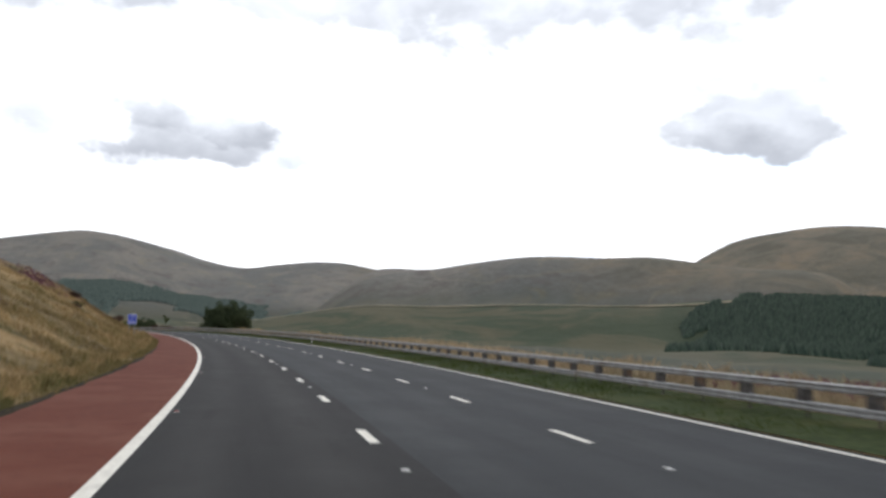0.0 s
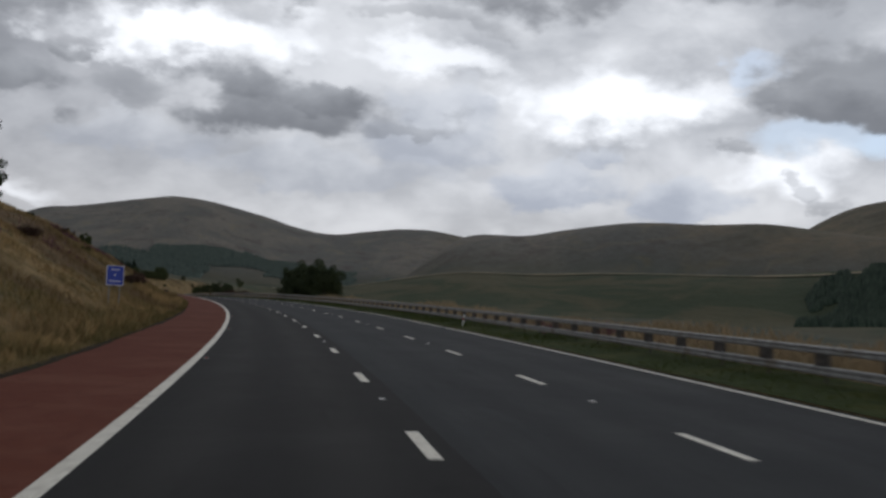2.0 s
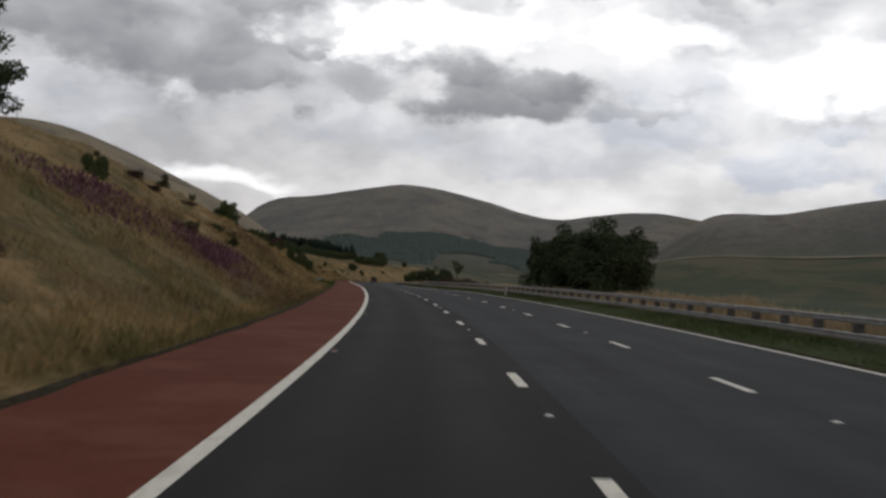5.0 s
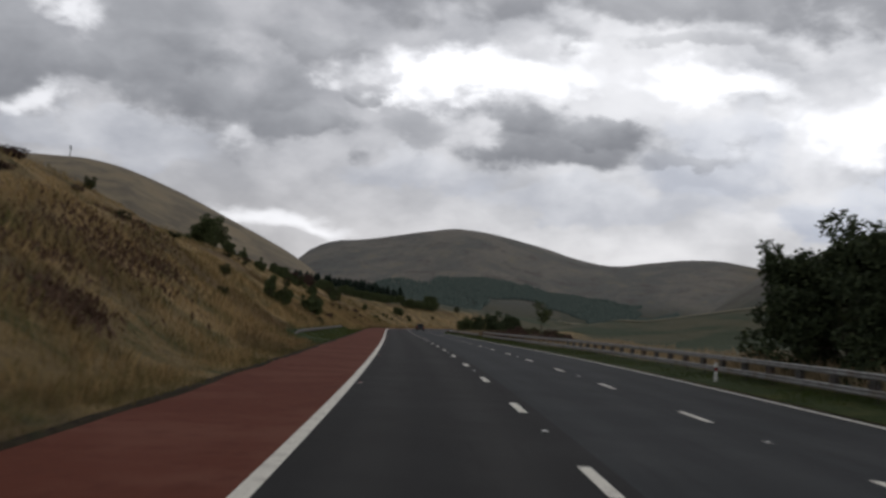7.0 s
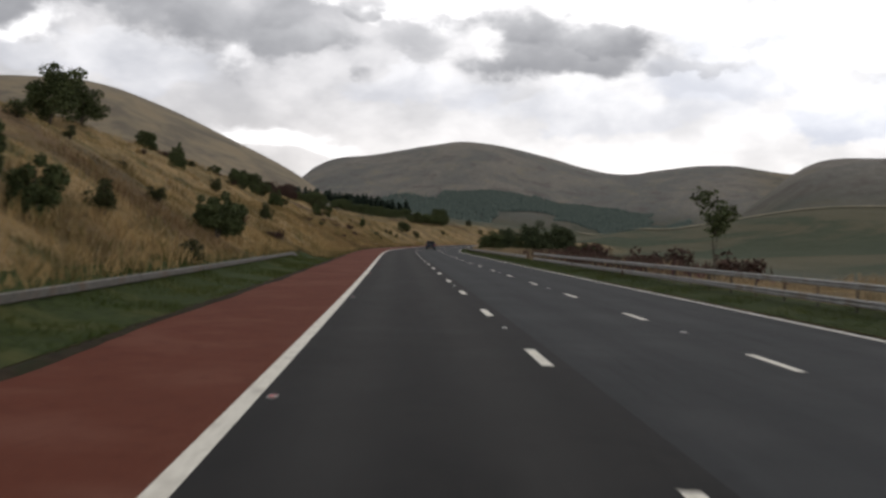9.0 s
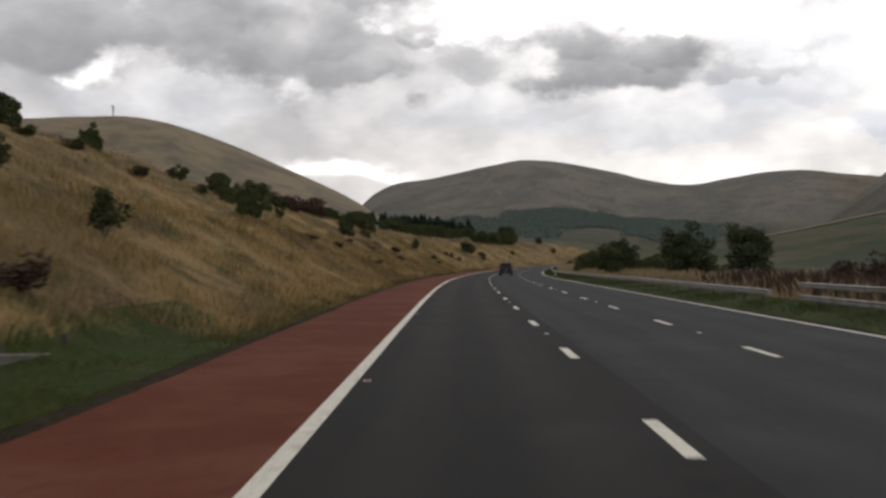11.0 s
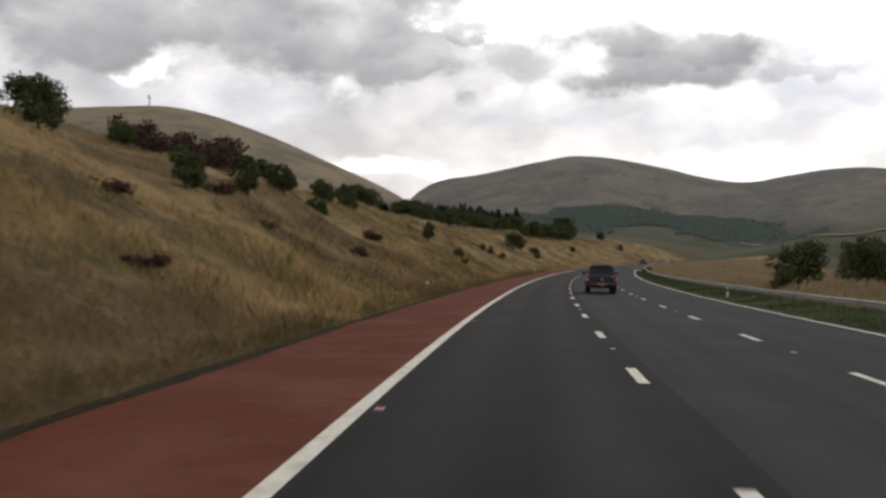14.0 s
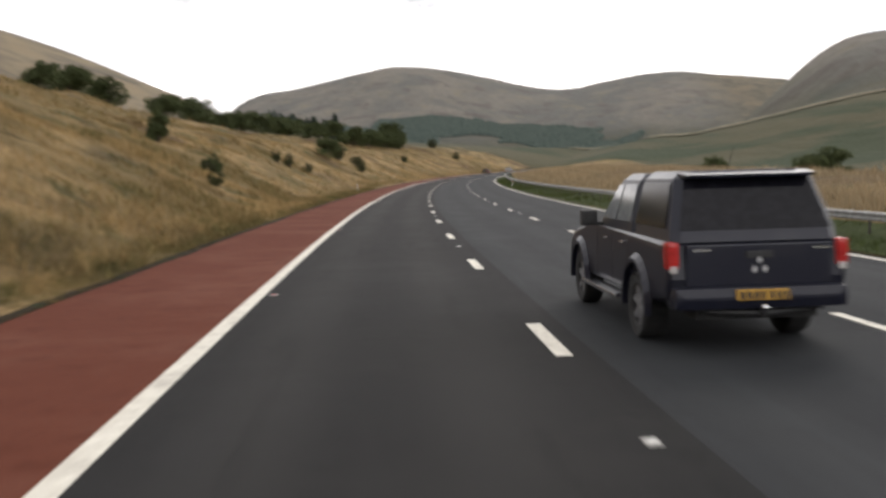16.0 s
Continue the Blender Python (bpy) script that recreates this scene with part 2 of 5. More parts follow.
def asphalt(name, dark, light, patch, tracks=(), gloss=0.14):
    m, nt, b = material(name, 0.9, 0.0, gloss)
    p = world_pos(nt)
    grit = noise_tex(nt, p, 90.0, 2.0, 0.7)
    worn = noise_tex(nt, p, 0.35, 5.0, 0.6)
    blot = noise_tex(nt, p, 2.2, 5.0, 0.65)
    col = mix_col(nt, smooth(nt, grit, 0.3, 0.7), dark, light)
    col = mix_col(nt, math_node(nt, "MULTIPLY", smooth(nt, worn, 0.42, 0.65), 0.55), col, patch)
    col = mix_col(nt, math_node(nt, "MULTIPLY", smooth(nt, blot, 0.50, 0.72), 0.5), col, dark)
    nt.links.new(col, b.inputs["Base Color"])
    nt.links.new(smooth(nt, worn, 0.3, 0.7, 0.85, 0.97), b.inputs["Roughness"])
    bump(nt, b, grit, 0.35, 0.006)
    if tracks:
        across = nt.nodes.new("ShaderNodeSeparateXYZ")
        nt.links.new(nt.nodes.new("ShaderNodeTexCoord").outputs["UV"], across.inputs[0])
        wear = None
        for u in tracks:
            d = math_node(nt, "ABSOLUTE", math_node(nt, "SUBTRACT", across.outputs[0], u))
            band = smooth(nt, d, 0.75, 0.05)
            wear = band if wear is None else math_node(nt, "MAXIMUM", wear, band)
        col = mix_col(nt, math_node(nt, "MULTIPLY", wear, 0.7), col, patch)
        col = mix_col(nt, math_node(nt, "MULTIPLY", smooth(nt, noise_tex(nt, across.inputs[0].links[0].from_socket, 0.6, 4.0), 0.5, 0.7), 0.2), col, dark)
        # long scuffs and drips that follow the traffic
        drawn = nt.nodes.new("ShaderNodeMapping")
        drawn.inputs["Scale"].default_value = (2.6, 0.16, 1.0)
        nt.links.new(across.inputs[0].links[0].from_socket, drawn.inputs["Vector"])
        scuff = noise_tex(nt, drawn.outputs[0], 1.0, 5.0, 0.6)
        col = mix_col(nt, smooth(nt, scuff, 0.50, 0.80, 0.0, 0.35), col, tuple(c * 1.5 for c in light))
        col = mix_col(nt, smooth(nt, scuff, 0.48, 0.25, 0.0, 0.4), col, tuple(c * 0.7 for c in dark))
        nt.links.new(col, b.inputs["Base Color"])
    return m


M_LANE_NEW = asphalt("new_asphalt", (0.009, 0.009, 0.0095), (0.018, 0.0178, 0.0185), (0.029, 0.0285, 0.028), (1.0, 2.75))
M_LANE_OLD = asphalt("worn_asphalt", (0.018, 0.0197, 0.022), (0.030, 0.0328, 0.036), (0.034, 0.0365, 0.039), (4.75, 6.4, 8.3, 10.0))
M_RED = asphalt("red_asphalt", (0.072, 0.021, 0.013), (0.155, 0.050, 0.031), (0.168, 0.074, 0.054), (), 0.05)
M_PAINT = speckled("road_paint", (0.56, 0.53, 0.46), (0.74, 0.71, 0.63), 14.0, 0.7, wear=(0.46, 0.43, 0.38), wear_scale=3.0, bump_k=0.2)
M_DIRT = speckled("edge_dirt", (0.018, 0.014, 0.009), (0.042, 0.033, 0.022), 6.0, 0.95, 0.0, 0.04, wear=(0.025, 0.030, 0.014), wear_scale=1.4, bump_k=0.5)
M_STEEL = speckled("galvanised_steel", (0.25, 0.248, 0.245), (0.37, 0.367, 0.362), 5.0, 0.65, 0.35, 0.35, wear=(0.22, 0.19, 0.16), wear_scale=1.1, bump_k=0.1)
M_STEEL_DARK = speckled("weathered_steel", (0.055, 0.05, 0.047), (0.11, 0.10, 0.095), 7.0, 0.75, 0.3, 0.3, wear=(0.14, 0.09, 0.06), wear_scale=2.0)


def patch_colour(nt, p):
    """Straw, olive and rusty patches of unmown hillside grass, shared by soil and blades."""
    a = noise_tex(nt, p, 0.11, 5.0, 0.62, 0.6)
    b = noise_tex(nt, p, 0.42, 4.0, 0.6, 0.4)
    c = noise_tex(nt, p, 0.055, 3.0, 0.5, 0.3)
    col = mix_col(nt, smooth(nt, a, 0.43, 0.58), (0.375, 0.255, 0.120), (0.215, 0.152, 0.068))
    col = mix_col(nt, math_node(nt, "MULTIPLY", smooth(nt, b, 0.52, 0.64), 0.8), col, (0.078, 0.082, 0.029))
    col = mix_col(nt, math_node(nt, "MULTIPLY", smooth(nt, c, 0.54, 0.64), 0.7), col, (0.125, 0.074, 0.046))
    col = mix_col(nt, math_node(nt, "MULTIPLY", smooth(nt, noise_tex(nt, p, 0.23, 4.0, 0.6, 0.8), 0.53, 0.66), 0.55), col, (0.066, 0.052, 0.032))
    return col


def moor_colour(nt, p):
    """Moor grass, heather and bracken in broad patches, with sheep-bitten green below."""
    sepz = nt.nodes.new("ShaderNodeSeparateXYZ")
    nt.links.new(p, sepz.inputs[0])
    big = noise_tex(nt, p, 0.0035, 6.0, 0.62, 0.8)
    mid = noise_tex(nt, p, 0.016, 6.0, 0.65, 0.5)
    fine = noise_tex(nt, p, 0.12, 5.0, 0.7)
    # moor tones lifted and greyed a little, with distance haze in the colour
    col = mix_col(nt, smooth(nt, big, 0.40, 0.60), (0.181, 0.166, 0.147), (0.126, 0.126, 0.120))
    col = mix_col(nt, math_node(nt, "MULTIPLY", smooth(nt, mid, 0.52, 0.66), 0.7), col, (0.099, 0.084, 0.078))
    col = mix_col(nt, math_node(nt, "MULTIPLY", smooth(nt, mid, 0.45, 0.33), 0.6), col, (0.208, 0.179, 0.128))
    # worn sheep tracks wander along the slopes
    lane = math_node(nt, "ABSOLUTE", math_node(nt, "SUBTRACT", noise_tex(nt, p, 0.0045, 2.0, 0.4, 0.6), 0.5))
    from_mid = nt.nodes.new("ShaderNodeVectorMath")
    from_mid.operation = "DISTANCE"
    nt.links.new(p, from_mid.inputs[0])
    from_mid.inputs[1].default_value = (HILL_X, HILL_Y, 40.0)
    reach = math_node(nt, "ADD", from_mid.outputs["Value"], math_node(nt, "MULTIPLY", mid, 60.0))
    level = math_node(nt, "ADD", sepz.outputs[2], math_node(nt, "MULTIPLY", mid, 60.0))
    low = math_node(nt, "MAXIMUM", smooth(nt, level, 120.0, 50.0), math_node(nt, "MULTIPLY", smooth(nt, level, 190.0, 100.0), smooth(nt, reach, 1500.0, 2100.0)))
    field = mix_col(nt, smooth(nt, noise_tex(nt, p, 0.0065, 4.0, 0.6, 1.2), 0.47, 0.56), (0.029, 0.042, 0.023), (0.062, 0.063, 0.038))
    col = mix_col(nt, math_node(nt, "MULTIPLY", low, 0.8), col, field)
    col = mix_col(nt, smooth(nt, lane, 0.012, 0.002, 0.0, 0.2), col, (0.234, 0.199, 0.134))
    col = mix_col(nt, smooth(nt, fine, 0.35, 0.65, 0.35, 0.0), col, (0.071, 0.067, 0.054))
    # the low spur is sheep pasture, the hill above it tawny
    east = smooth(nt, sepz.outputs[0], -160.0, -90.0)
    pasture = mix_col(nt, smooth(nt, noise_tex(nt, p, 0.012, 5.0, 0.6, 1.0), 0.42, 0.58), (0.036, 0.050, 0.027), (0.080, 0.074, 0.043))
    col = mix_col(nt, math_node(nt, "MULTIPLY", math_node(nt, "MULTIPLY", smooth(nt, reach, 330.0, 480.0), smooth(nt, reach, 780.0, 730.0)), math_node(nt, "MULTIPLY", east, 0.85)), col, pasture)
    tawny = math_node(nt, "MULTIPLY", smooth(nt, sepz.outputs[0], 230.0, 420.0), smooth(nt, reach, 760.0, 860.0))
    col = mix_col(nt, math_node(nt, "MULTIPLY", tawny, 0.55), col, mix_col(nt, smooth(nt, mid, 0.40, 0.60), (0.165, 0.122, 0.072), (0.085, 0.080, 0.050)))
    # the near hill above the cutting is drier, the colour of its bank
    dry = math_node(nt, "MULTIPLY", smooth(nt, sepz.outputs[0], -110.0, -330.0), smooth(nt, sepz.outputs[1], 2300.0, 1500.0))
    straw = mix_col(nt, smooth(nt, mid, 0.40, 0.62), (0.248, 0.194, 0.120), (0.142, 0.118, 0.084))
    col = mix_col(nt, math_node(nt, "MULTIPLY", dry, 0.7), col, straw)
    return col, mid, fine


def moor_material():
    """Far hillsides."""
    m, nt, b = material("moorland", 0.95, 0.0, 0.1)
    p = world_pos(nt)
    col, mid, fine = moor_colour(nt, p)
    nt.links.new(col, b.inputs["Base Color"])
    bump(nt, b, math_node(nt, "ADD", mid, math_node(nt, "MULTIPLY", fine, 0.25)), 0.6, 6.0)
    return m


def bank_material():
    m, nt, b = material("hillside_grass", 0.95, 0.0, 0.15)
    p = world_pos(nt)
    col = patch_colour(nt, p)
    fib = noise_tex(nt, p, 7.0, 6.0, 0.7, 0.8)
    tuft = noise_tex(nt, p, 1.3, 4.0, 0.65, 0.5)
    col = mix_col(nt, smooth(nt, fib, 0.3, 0.7, 0.55, 0.0), col, (0.05, 0.04, 0.02))
    col = mix_col(nt, math_node(nt, "MULTIPLY", smooth(nt, tuft, 0.55, 0.7), 0.35), col, (0.36, 0.27, 0.13))
    # the roadside grass gives way to open moor further out
    off = nt.nodes.new("ShaderNodeSeparateXYZ")
    nt.links.new(nt.nodes.new("ShaderNodeTexCoord").outputs["UV"], off.inputs[0])
    edge = math_node(nt, "ADD", math_node(nt, "ABSOLUTE", math_node(nt, "SUBTRACT", off.outputs[0], 4.0)), math_node(nt, "MULTIPLY", noise_tex(nt, p, 0.06, 4.0), 24.0))
    moor, mid, fine = moor_colour(nt, p)
    col = mix_col(nt, smooth(nt, edge, 34.0, 66.0), col, moor)
    nt.links.new(col, b.inputs["Base Color"])
    h = math_node(nt, "ADD", math_node(nt, "MULTIPLY", fib, 0.4), tuft)
    bump(nt, b, h, 0.9, 0.35)
    return m


def blade_material(name, shift=None, amount=0.0):
    m, nt, b = material(name, 0.9, 0.0, 0.08)
    geo = nt.nodes.new("ShaderNodeNewGeometry")
    col = patch_colour(nt, geo.outputs["Position"])
    rnd = geo.outputs["Random Per Island"]
    col = mix_col(nt, smooth(nt, rnd, 0.3, 1.0, 0.0, 0.34), col, (0.42, 0.32, 0.16))
    col = mix_col(nt, smooth(nt, rnd, 0.25, 0.0, 0.0, 0.6), col, (0.10, 0.105, 0.035))
    if shift:
        col = mix_col(nt, amount, col, shift)
    nt.links.new(col, b.inputs["Base Color"])
    return m


M_BANK = bank_material()
M_MOOR = moor_material()
M_BLADE = blade_material("dry_grass_blades")
M_BLADE_GREEN = blade_material("verge_grass_blades", (0.042, 0.072, 0.017), 0.88)
M_BLADE_EDGE = blade_material("shoulder_grass_blades", (0.075, 0.078, 0.028), 0.5)
M_BLADE_PALE = blade_material("seeding_grass_blades", (0.36, 0.285, 0.195), 0.6)
M_VERGE = speckled("verge_turf", (0.022, 0.033, 0.011), (0.044, 0.058, 0.020), 5.0, 0.95, 0.0, 0.05, wear=(0.070, 0.072, 0.026), wear_scale=0.5, bump_k=0.8)


def leaf_material(name, dark, light, rough=0.6):
    m, nt, b = material(name, 0.85, 0.0, 0.10)
    geo = nt.nodes.new("ShaderNodeNewGeometry")
    col = mix_col(nt, geo.outputs["Random Per Island"], dark, light)
    col = mix_col(nt, math_node(nt, "MULTIPLY", smooth(nt, noise_tex(nt, geo.outputs["Position"], 0.9, 3.0), 0.45, 0.65), 0.5), col, dark)
    nt.links.new(col, b.inputs["Base Color"])
    return m


M_LEAF = leaf_material("hawthorn_leaves", (0.040, 0.052, 0.022), (0.100, 0.118, 0.050))
M_LEAF_DARK = leaf_material("ash_leaves", (0.030, 0.041, 0.022), (0.078, 0.096, 0.046))
M_LEAF_GORSE = leaf_material("gorse_leaves", (0.030, 0.036, 0.016), (0.075, 0.078, 0.034))
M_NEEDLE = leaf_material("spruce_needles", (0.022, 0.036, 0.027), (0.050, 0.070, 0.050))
# paler and bluer than the near spruces: distance haze put into the colour
M_NEEDLE_HAZED = leaf_material("hazed_spruce_needles", (0.060, 0.082, 0.074), (0.100, 0.124, 0.108))
M_HEATHER = leaf_material("heather", (0.085, 0.038, 0.048), (0.19, 0.092, 0.115))
M_HERB = leaf_material("willowherb_stems", (0.045, 0.036, 0.022), (0.115, 0.062, 0.058))
M_BRACKEN = leaf_material("brown_scrub", (0.040, 0.026, 0.022), (0.11, 0.065, 0.05))
M_BRACKEN_LOW = leaf_material("dying_bracken", (0.080, 0.050, 0.036), (0.145, 0.090, 0.060))
M_BARK = speckled("bark", (0.045, 0.036, 0.028), (0.10, 0.085, 0.068), 9.0, 0.9, bump_k=0.6, local=True)


# ---------- mesh helpers ----------
def mesh_from(name, verts, faces, mats, smooth_shade=False, mat_index=None):
    me = bpy.data.meshes.new(name)
    me.from_pydata([tuple(v) for v in verts], [], [tuple(f) for f in faces])
    for m in (mats if isinstance(mats, (list, tuple)) else [mats]):
        me.materials.append(m)
    if mat_index is not None:
        me.polygons.foreach_set("material_index", mat_index)
    if smooth_shade:
        me.polygons.foreach_set("use_smooth", [True] * len(me.polygons))
    me.update()
    return me


def big_mesh(name, verts, faces, mat, smooth_shade=False):
    """A mesh from numpy arrays; all faces have the same number of corners."""
    me = bpy.data.meshes.new(name)
    n, k = faces.shape
    me.vertices.add(len(verts))
    me.vertices.foreach_set("co", np.ascontiguousarray(verts, dtype=np.float32).ravel())
    me.loops.add(n * k)
    me.loops.foreach_set("vertex_index", np.ascontiguousarray(faces, dtype=np.int32).ravel())
    me.polygons.add(n)
    me.polygons.foreach_set("loop_start", np.arange(0, n * k, k, dtype=np.int32))
    me.materials.append(mat)
    if smooth_shade:
        me.polygons.foreach_set("use_smooth", np.ones(n, dtype=bool))
    me.update(calc_edges=True)
    me.validate()
    return me


def part(name, bm, mat, parent, label=""):
    """Link a bmesh (or a mesh) as one mesh object under a thing or a part."""
    if isinstance(bm, bpy.types.Mesh):
        me = bm
    else:
        me = bpy.data.meshes.new(name)
        bm.normal_update()
        bm.to_mesh(me)
        bm.free()
        me.materials.append(mat)
    ob = new(name, me)
    ob.parent = parent
    if label:
        tagged(ob, label)
    return ob


def box(bm, x0, x1, y0, y1, z0, z1, bevel=0.0):
    vs = [bm.verts.new((x, y, z)) for z in (z0, z1) for y in (y0, y1) for x in (x0, x1)]
    fs = [bm.faces.new([vs[i] for i in f]) for f in ((0, 2, 3, 1), (4, 5, 7, 6), (0, 1, 5, 4), (2, 6, 7, 3), (0, 4, 6, 2), (1, 3, 7, 5))]
    if bevel:
        edges = {e for f in fs for e in f.edges}
        bmesh.ops.bevel(bm, geom=list(edges), offset=bevel, segments=2, affect="EDGES", profile=0.7)
    return bm


def tube(bm, path, radii, sides=7):
    """A tapered tube along a path of Vectors."""
    rings = []
    for i, (p, r) in enumerate(zip(path, radii)):
        d = (path[min(i + 1, len(path) - 1)] - path[max(i - 1, 0)]).normalized()
        side = d.cross(Vector((0.3, 1, 0.2))).normalized()
        up = d.cross(side)
        rings.append([bm.verts.new(p + (side * math.cos(a) + up * math.sin(a)) * r)
                      for a in (2 * math.pi * k / sides for k in range(sides))])
    for a, b in zip(rings, rings[1:]):
        for k in range(sides):
            bm.faces.new((a[k], a[(k + 1) % sides], b[(k + 1) % sides], b[k]))
    bm.faces.new(rings[0][::-1])
    bm.faces.new(rings[-1])
    return bm


# ---------- terrain ----------
RIDGES = [  # first azimuth, step, distance, front and back width, crest (percent of the distance)
    (18, 4, 1759, 977, 782, [6.65, 9.47, 12.54, 15.22, 15.22, 14.27, 14.1, 12.53, 11.81, 11.15, 10.52]),  # mast hill
    (-20, 3, 3697, 1599, 699, [4.0, 4.51, 5.32, 8.0, 8.25, 9.48, 8.79, 7.96, 9.27, 10.58, 11.57, 10.28, 9.33, 9.06]),  # round hill
    (-42, 4, 912, 301, 821, [10.0, 10.13, 11.18, 11.21, 10.64, 11.25, 10.44, 8.57, 11.45, 3.28, 0.5]),  # mid hill
    (-74, 6, 1440, 650, 836, [10.21, 9.96, 9.77, 9.77, 10.25, 11.94, 14.66, 12.82, 5.87]),  # right hill
    (-60, 5, 710, 260, 160, [7, 7, 7, 7, 7, 7, 7, 6.8, 6.6, 6.3, 5.8, 4.2, 2.8, 1.0, 0]),  # low green spur across the valley
]


def crest(az, first, step, h):
    """Uniform cubic spline over the crest's control heights, sinking to nothing past its ends."""
    hp = np.concatenate([np.zeros(4), h, np.zeros(4)])
    q = np.clip((az - first) / step, -2.999, len(h) + 1.999)
    i = np.floor(q).astype(int)
    f = q - i

    def g(k):
        return hp[np.clip(i + 4 + k, 0, len(hp) - 1)]
    return ((1 - f) ** 3 * g(-1) + (3 * f ** 3 - 6 * f * f + 4) * g(0) + (-3 * f ** 3 + 3 * f * f + 3 * f + 1) * g(1) + f ** 3 * g(2)) / 6


def step01(x, lo, hi):
    q = np.clip((x - lo) / (hi - lo), 0.0, 1.0)
    return q * q * (3 - 2 * q)


def waves(x, y, size, seed):
    """Cheap smooth noise, about -1 to 1, from turned sine waves."""
    rng = np.random.RandomState(seed)
    out = np.zeros_like(x)
    for k in range(6):
        a, ph = rng.uniform(0, 2 * np.pi, 2)
        f = 2 * np.pi / (size * rng.uniform(0.6, 1.7))
        out += np.sin((x * np.cos(a) + y * np.sin(a)) * f + ph)
    return out / 3.0


def hills(x, y):
    dx, dy = x - HILL_X, y - HILL_Y
    r, az = np.hypot(dx, dy), np.degrees(np.arctan2(-dx, dy))
    hs = [np.zeros_like(r)]
    for first, step, dist, front, back, h in RIDGES:
        q = np.clip(np.where(r < dist, (dist - r) / front, (r - dist) / back), 0, 1)
        hs.append(crest(az, first, step, np.array(h)) / 100 * dist * (0.5 + 0.5 * np.cos(np.pi * q)))
    hs = np.array(hs)
    m = hs.max(0)
    out = m + 5 * np.log(np.exp((hs - m) / 5).sum(0)) - 5 * np.log(len(hs))
    rough = step01(out, 15, 80)
    return out + rough * (waves(x, y, 380, 3) * 3.0 + waves(x, y, 130, 4) * 1.2)


BANK_S = [-60, 40, 110, 150, 190, 230, 290, 340, 400, 440, 480, 560, 680, 900]
BANK_SLOPE = [0.281, 0.351, 0.439, 0.444, 0.476, 0.501, 0.421, 0.446, 0.409, 0.438, 0.38, 0.35, 0.33, 0.30]
DROP_START = [17, 17, 17, 17, 17, 17, 17, 17, 17, 24, 31, 34, 30, 20]
DROP = [9, 9, 9, 9, 8, 8, 8, 8, 7, 6, 5, 5, 5, 5]


def profile(s, u):
    """Height above the carriageway: verge and cutting to the left, verge and falling ground to the right."""
    a = np.interp(s, BANK_S, BANK_SLOPE)
    d = np.clip(-u - 4.4, 0, 320)
    left = a * 23.2 * np.tanh(d / 23.2) + 0.1226 * d - 0.35 * (1 - np.exp(-d / 1.2)) * np.exp(-d / 6)
    left = left + (waves(s, u * 1.3, 17, 11) * 0.45 + waves(s, u, 6.5, 12) * 0.16) * step01(d, 0.4, 9)
    left = left + 0.10 * step01(-u, 3.3, 4.0)
    start, drop = np.interp(s, BANK_S, DROP_START), np.interp(s, BANK_S, DROP)
    right = 0.075 * np.clip(u - 11.2, 0, 3) + 0.12 * step01(u, 14, 16)
    right = right - drop * step01(u, start, start + 30) + 0.25 * step01(s, 430, 480) * step01(u, 15, 22)
    right = right + waves(s, u, 14, 13) * 0.22 * step01(u, 14, 19)
    return np.where(u < 3, left, right) * step01(s, 1090, 840)


def ground_height(s, u, x, y):
    far = step01(np.abs(u), 60, 220)
    return surface_z(s, u) + profile(s, u) + hills(x, y) + waves(x, y, 260, 21) * 5.0 * far * (u > 0)


def nearest_on_road(x, y):
    k = np.arange(0, len(ROAD_S), 4)
    s, u = np.empty_like(x), np.empty_like(x)
    for a in range(0, len(x), 4000):
        b = slice(a, a + 4000)
        i = k[np.argmin((x[b, None] - ROAD_X[k]) ** 2 + (y[b, None] - ROAD_Y[k]) ** 2, axis=1)]
        dx, dy, h = x[b] - ROAD_X[i], y[b] - ROAD_Y[i], ROAD_H[i]
        s[b] = np.clip(ROAD_S[i] - dx * np.sin(h) + dy * np.cos(h), ROAD_S[0], ROAD_S[-1])
        u[b] = np.sign(dx * np.cos(h) + dy * np.sin(h)) * np.hypot(dx, dy)
    return s, u


def height_at(x, y):
    s, u = nearest_on_road(np.array([float(x)]), np.array([float(y)]))
    return float(ground_height(s, u, np.array([float(x)]), np.array([float(y)]))[0])


def grid_faces(rows, cols, flip=False):
    i = np.arange((rows - 1) * cols).reshape(rows - 1, cols)[:, :-1].ravel()
    f = np.stack([i, i + 1, i + cols + 1, i + cols], 1)
    return f[:, ::-1] if flip else f


def corridor(name, us, mat, label, category, s0, s1):
    ss = np.arange(s0, s1 + 1, 2.5)
    S, U = np.meshgrid(ss, us, indexing="ij")
    S, U = S.ravel(), U.ravel()
    X, Y = road_array(S, U)
    Z = ground_height(S, U, X, Y)
    Z = Z - 1.5 * step01(np.abs(U), 68, 74)
    me = big_mesh(name, np.stack([X, Y, Z], 1), grid_faces(len(ss), len(us)), mat, True)
    uv = me.uv_layers.new(name="along")
    loops = np.empty(len(me.loops), dtype=np.int32)
    me.loops.foreach_get("vertex_index", loops)
    uv.data.foreach_set("uv", np.stack([U[loops], S[loops]], 1).ravel())
    return tagged(new(name, me), label, category, kind="structure")


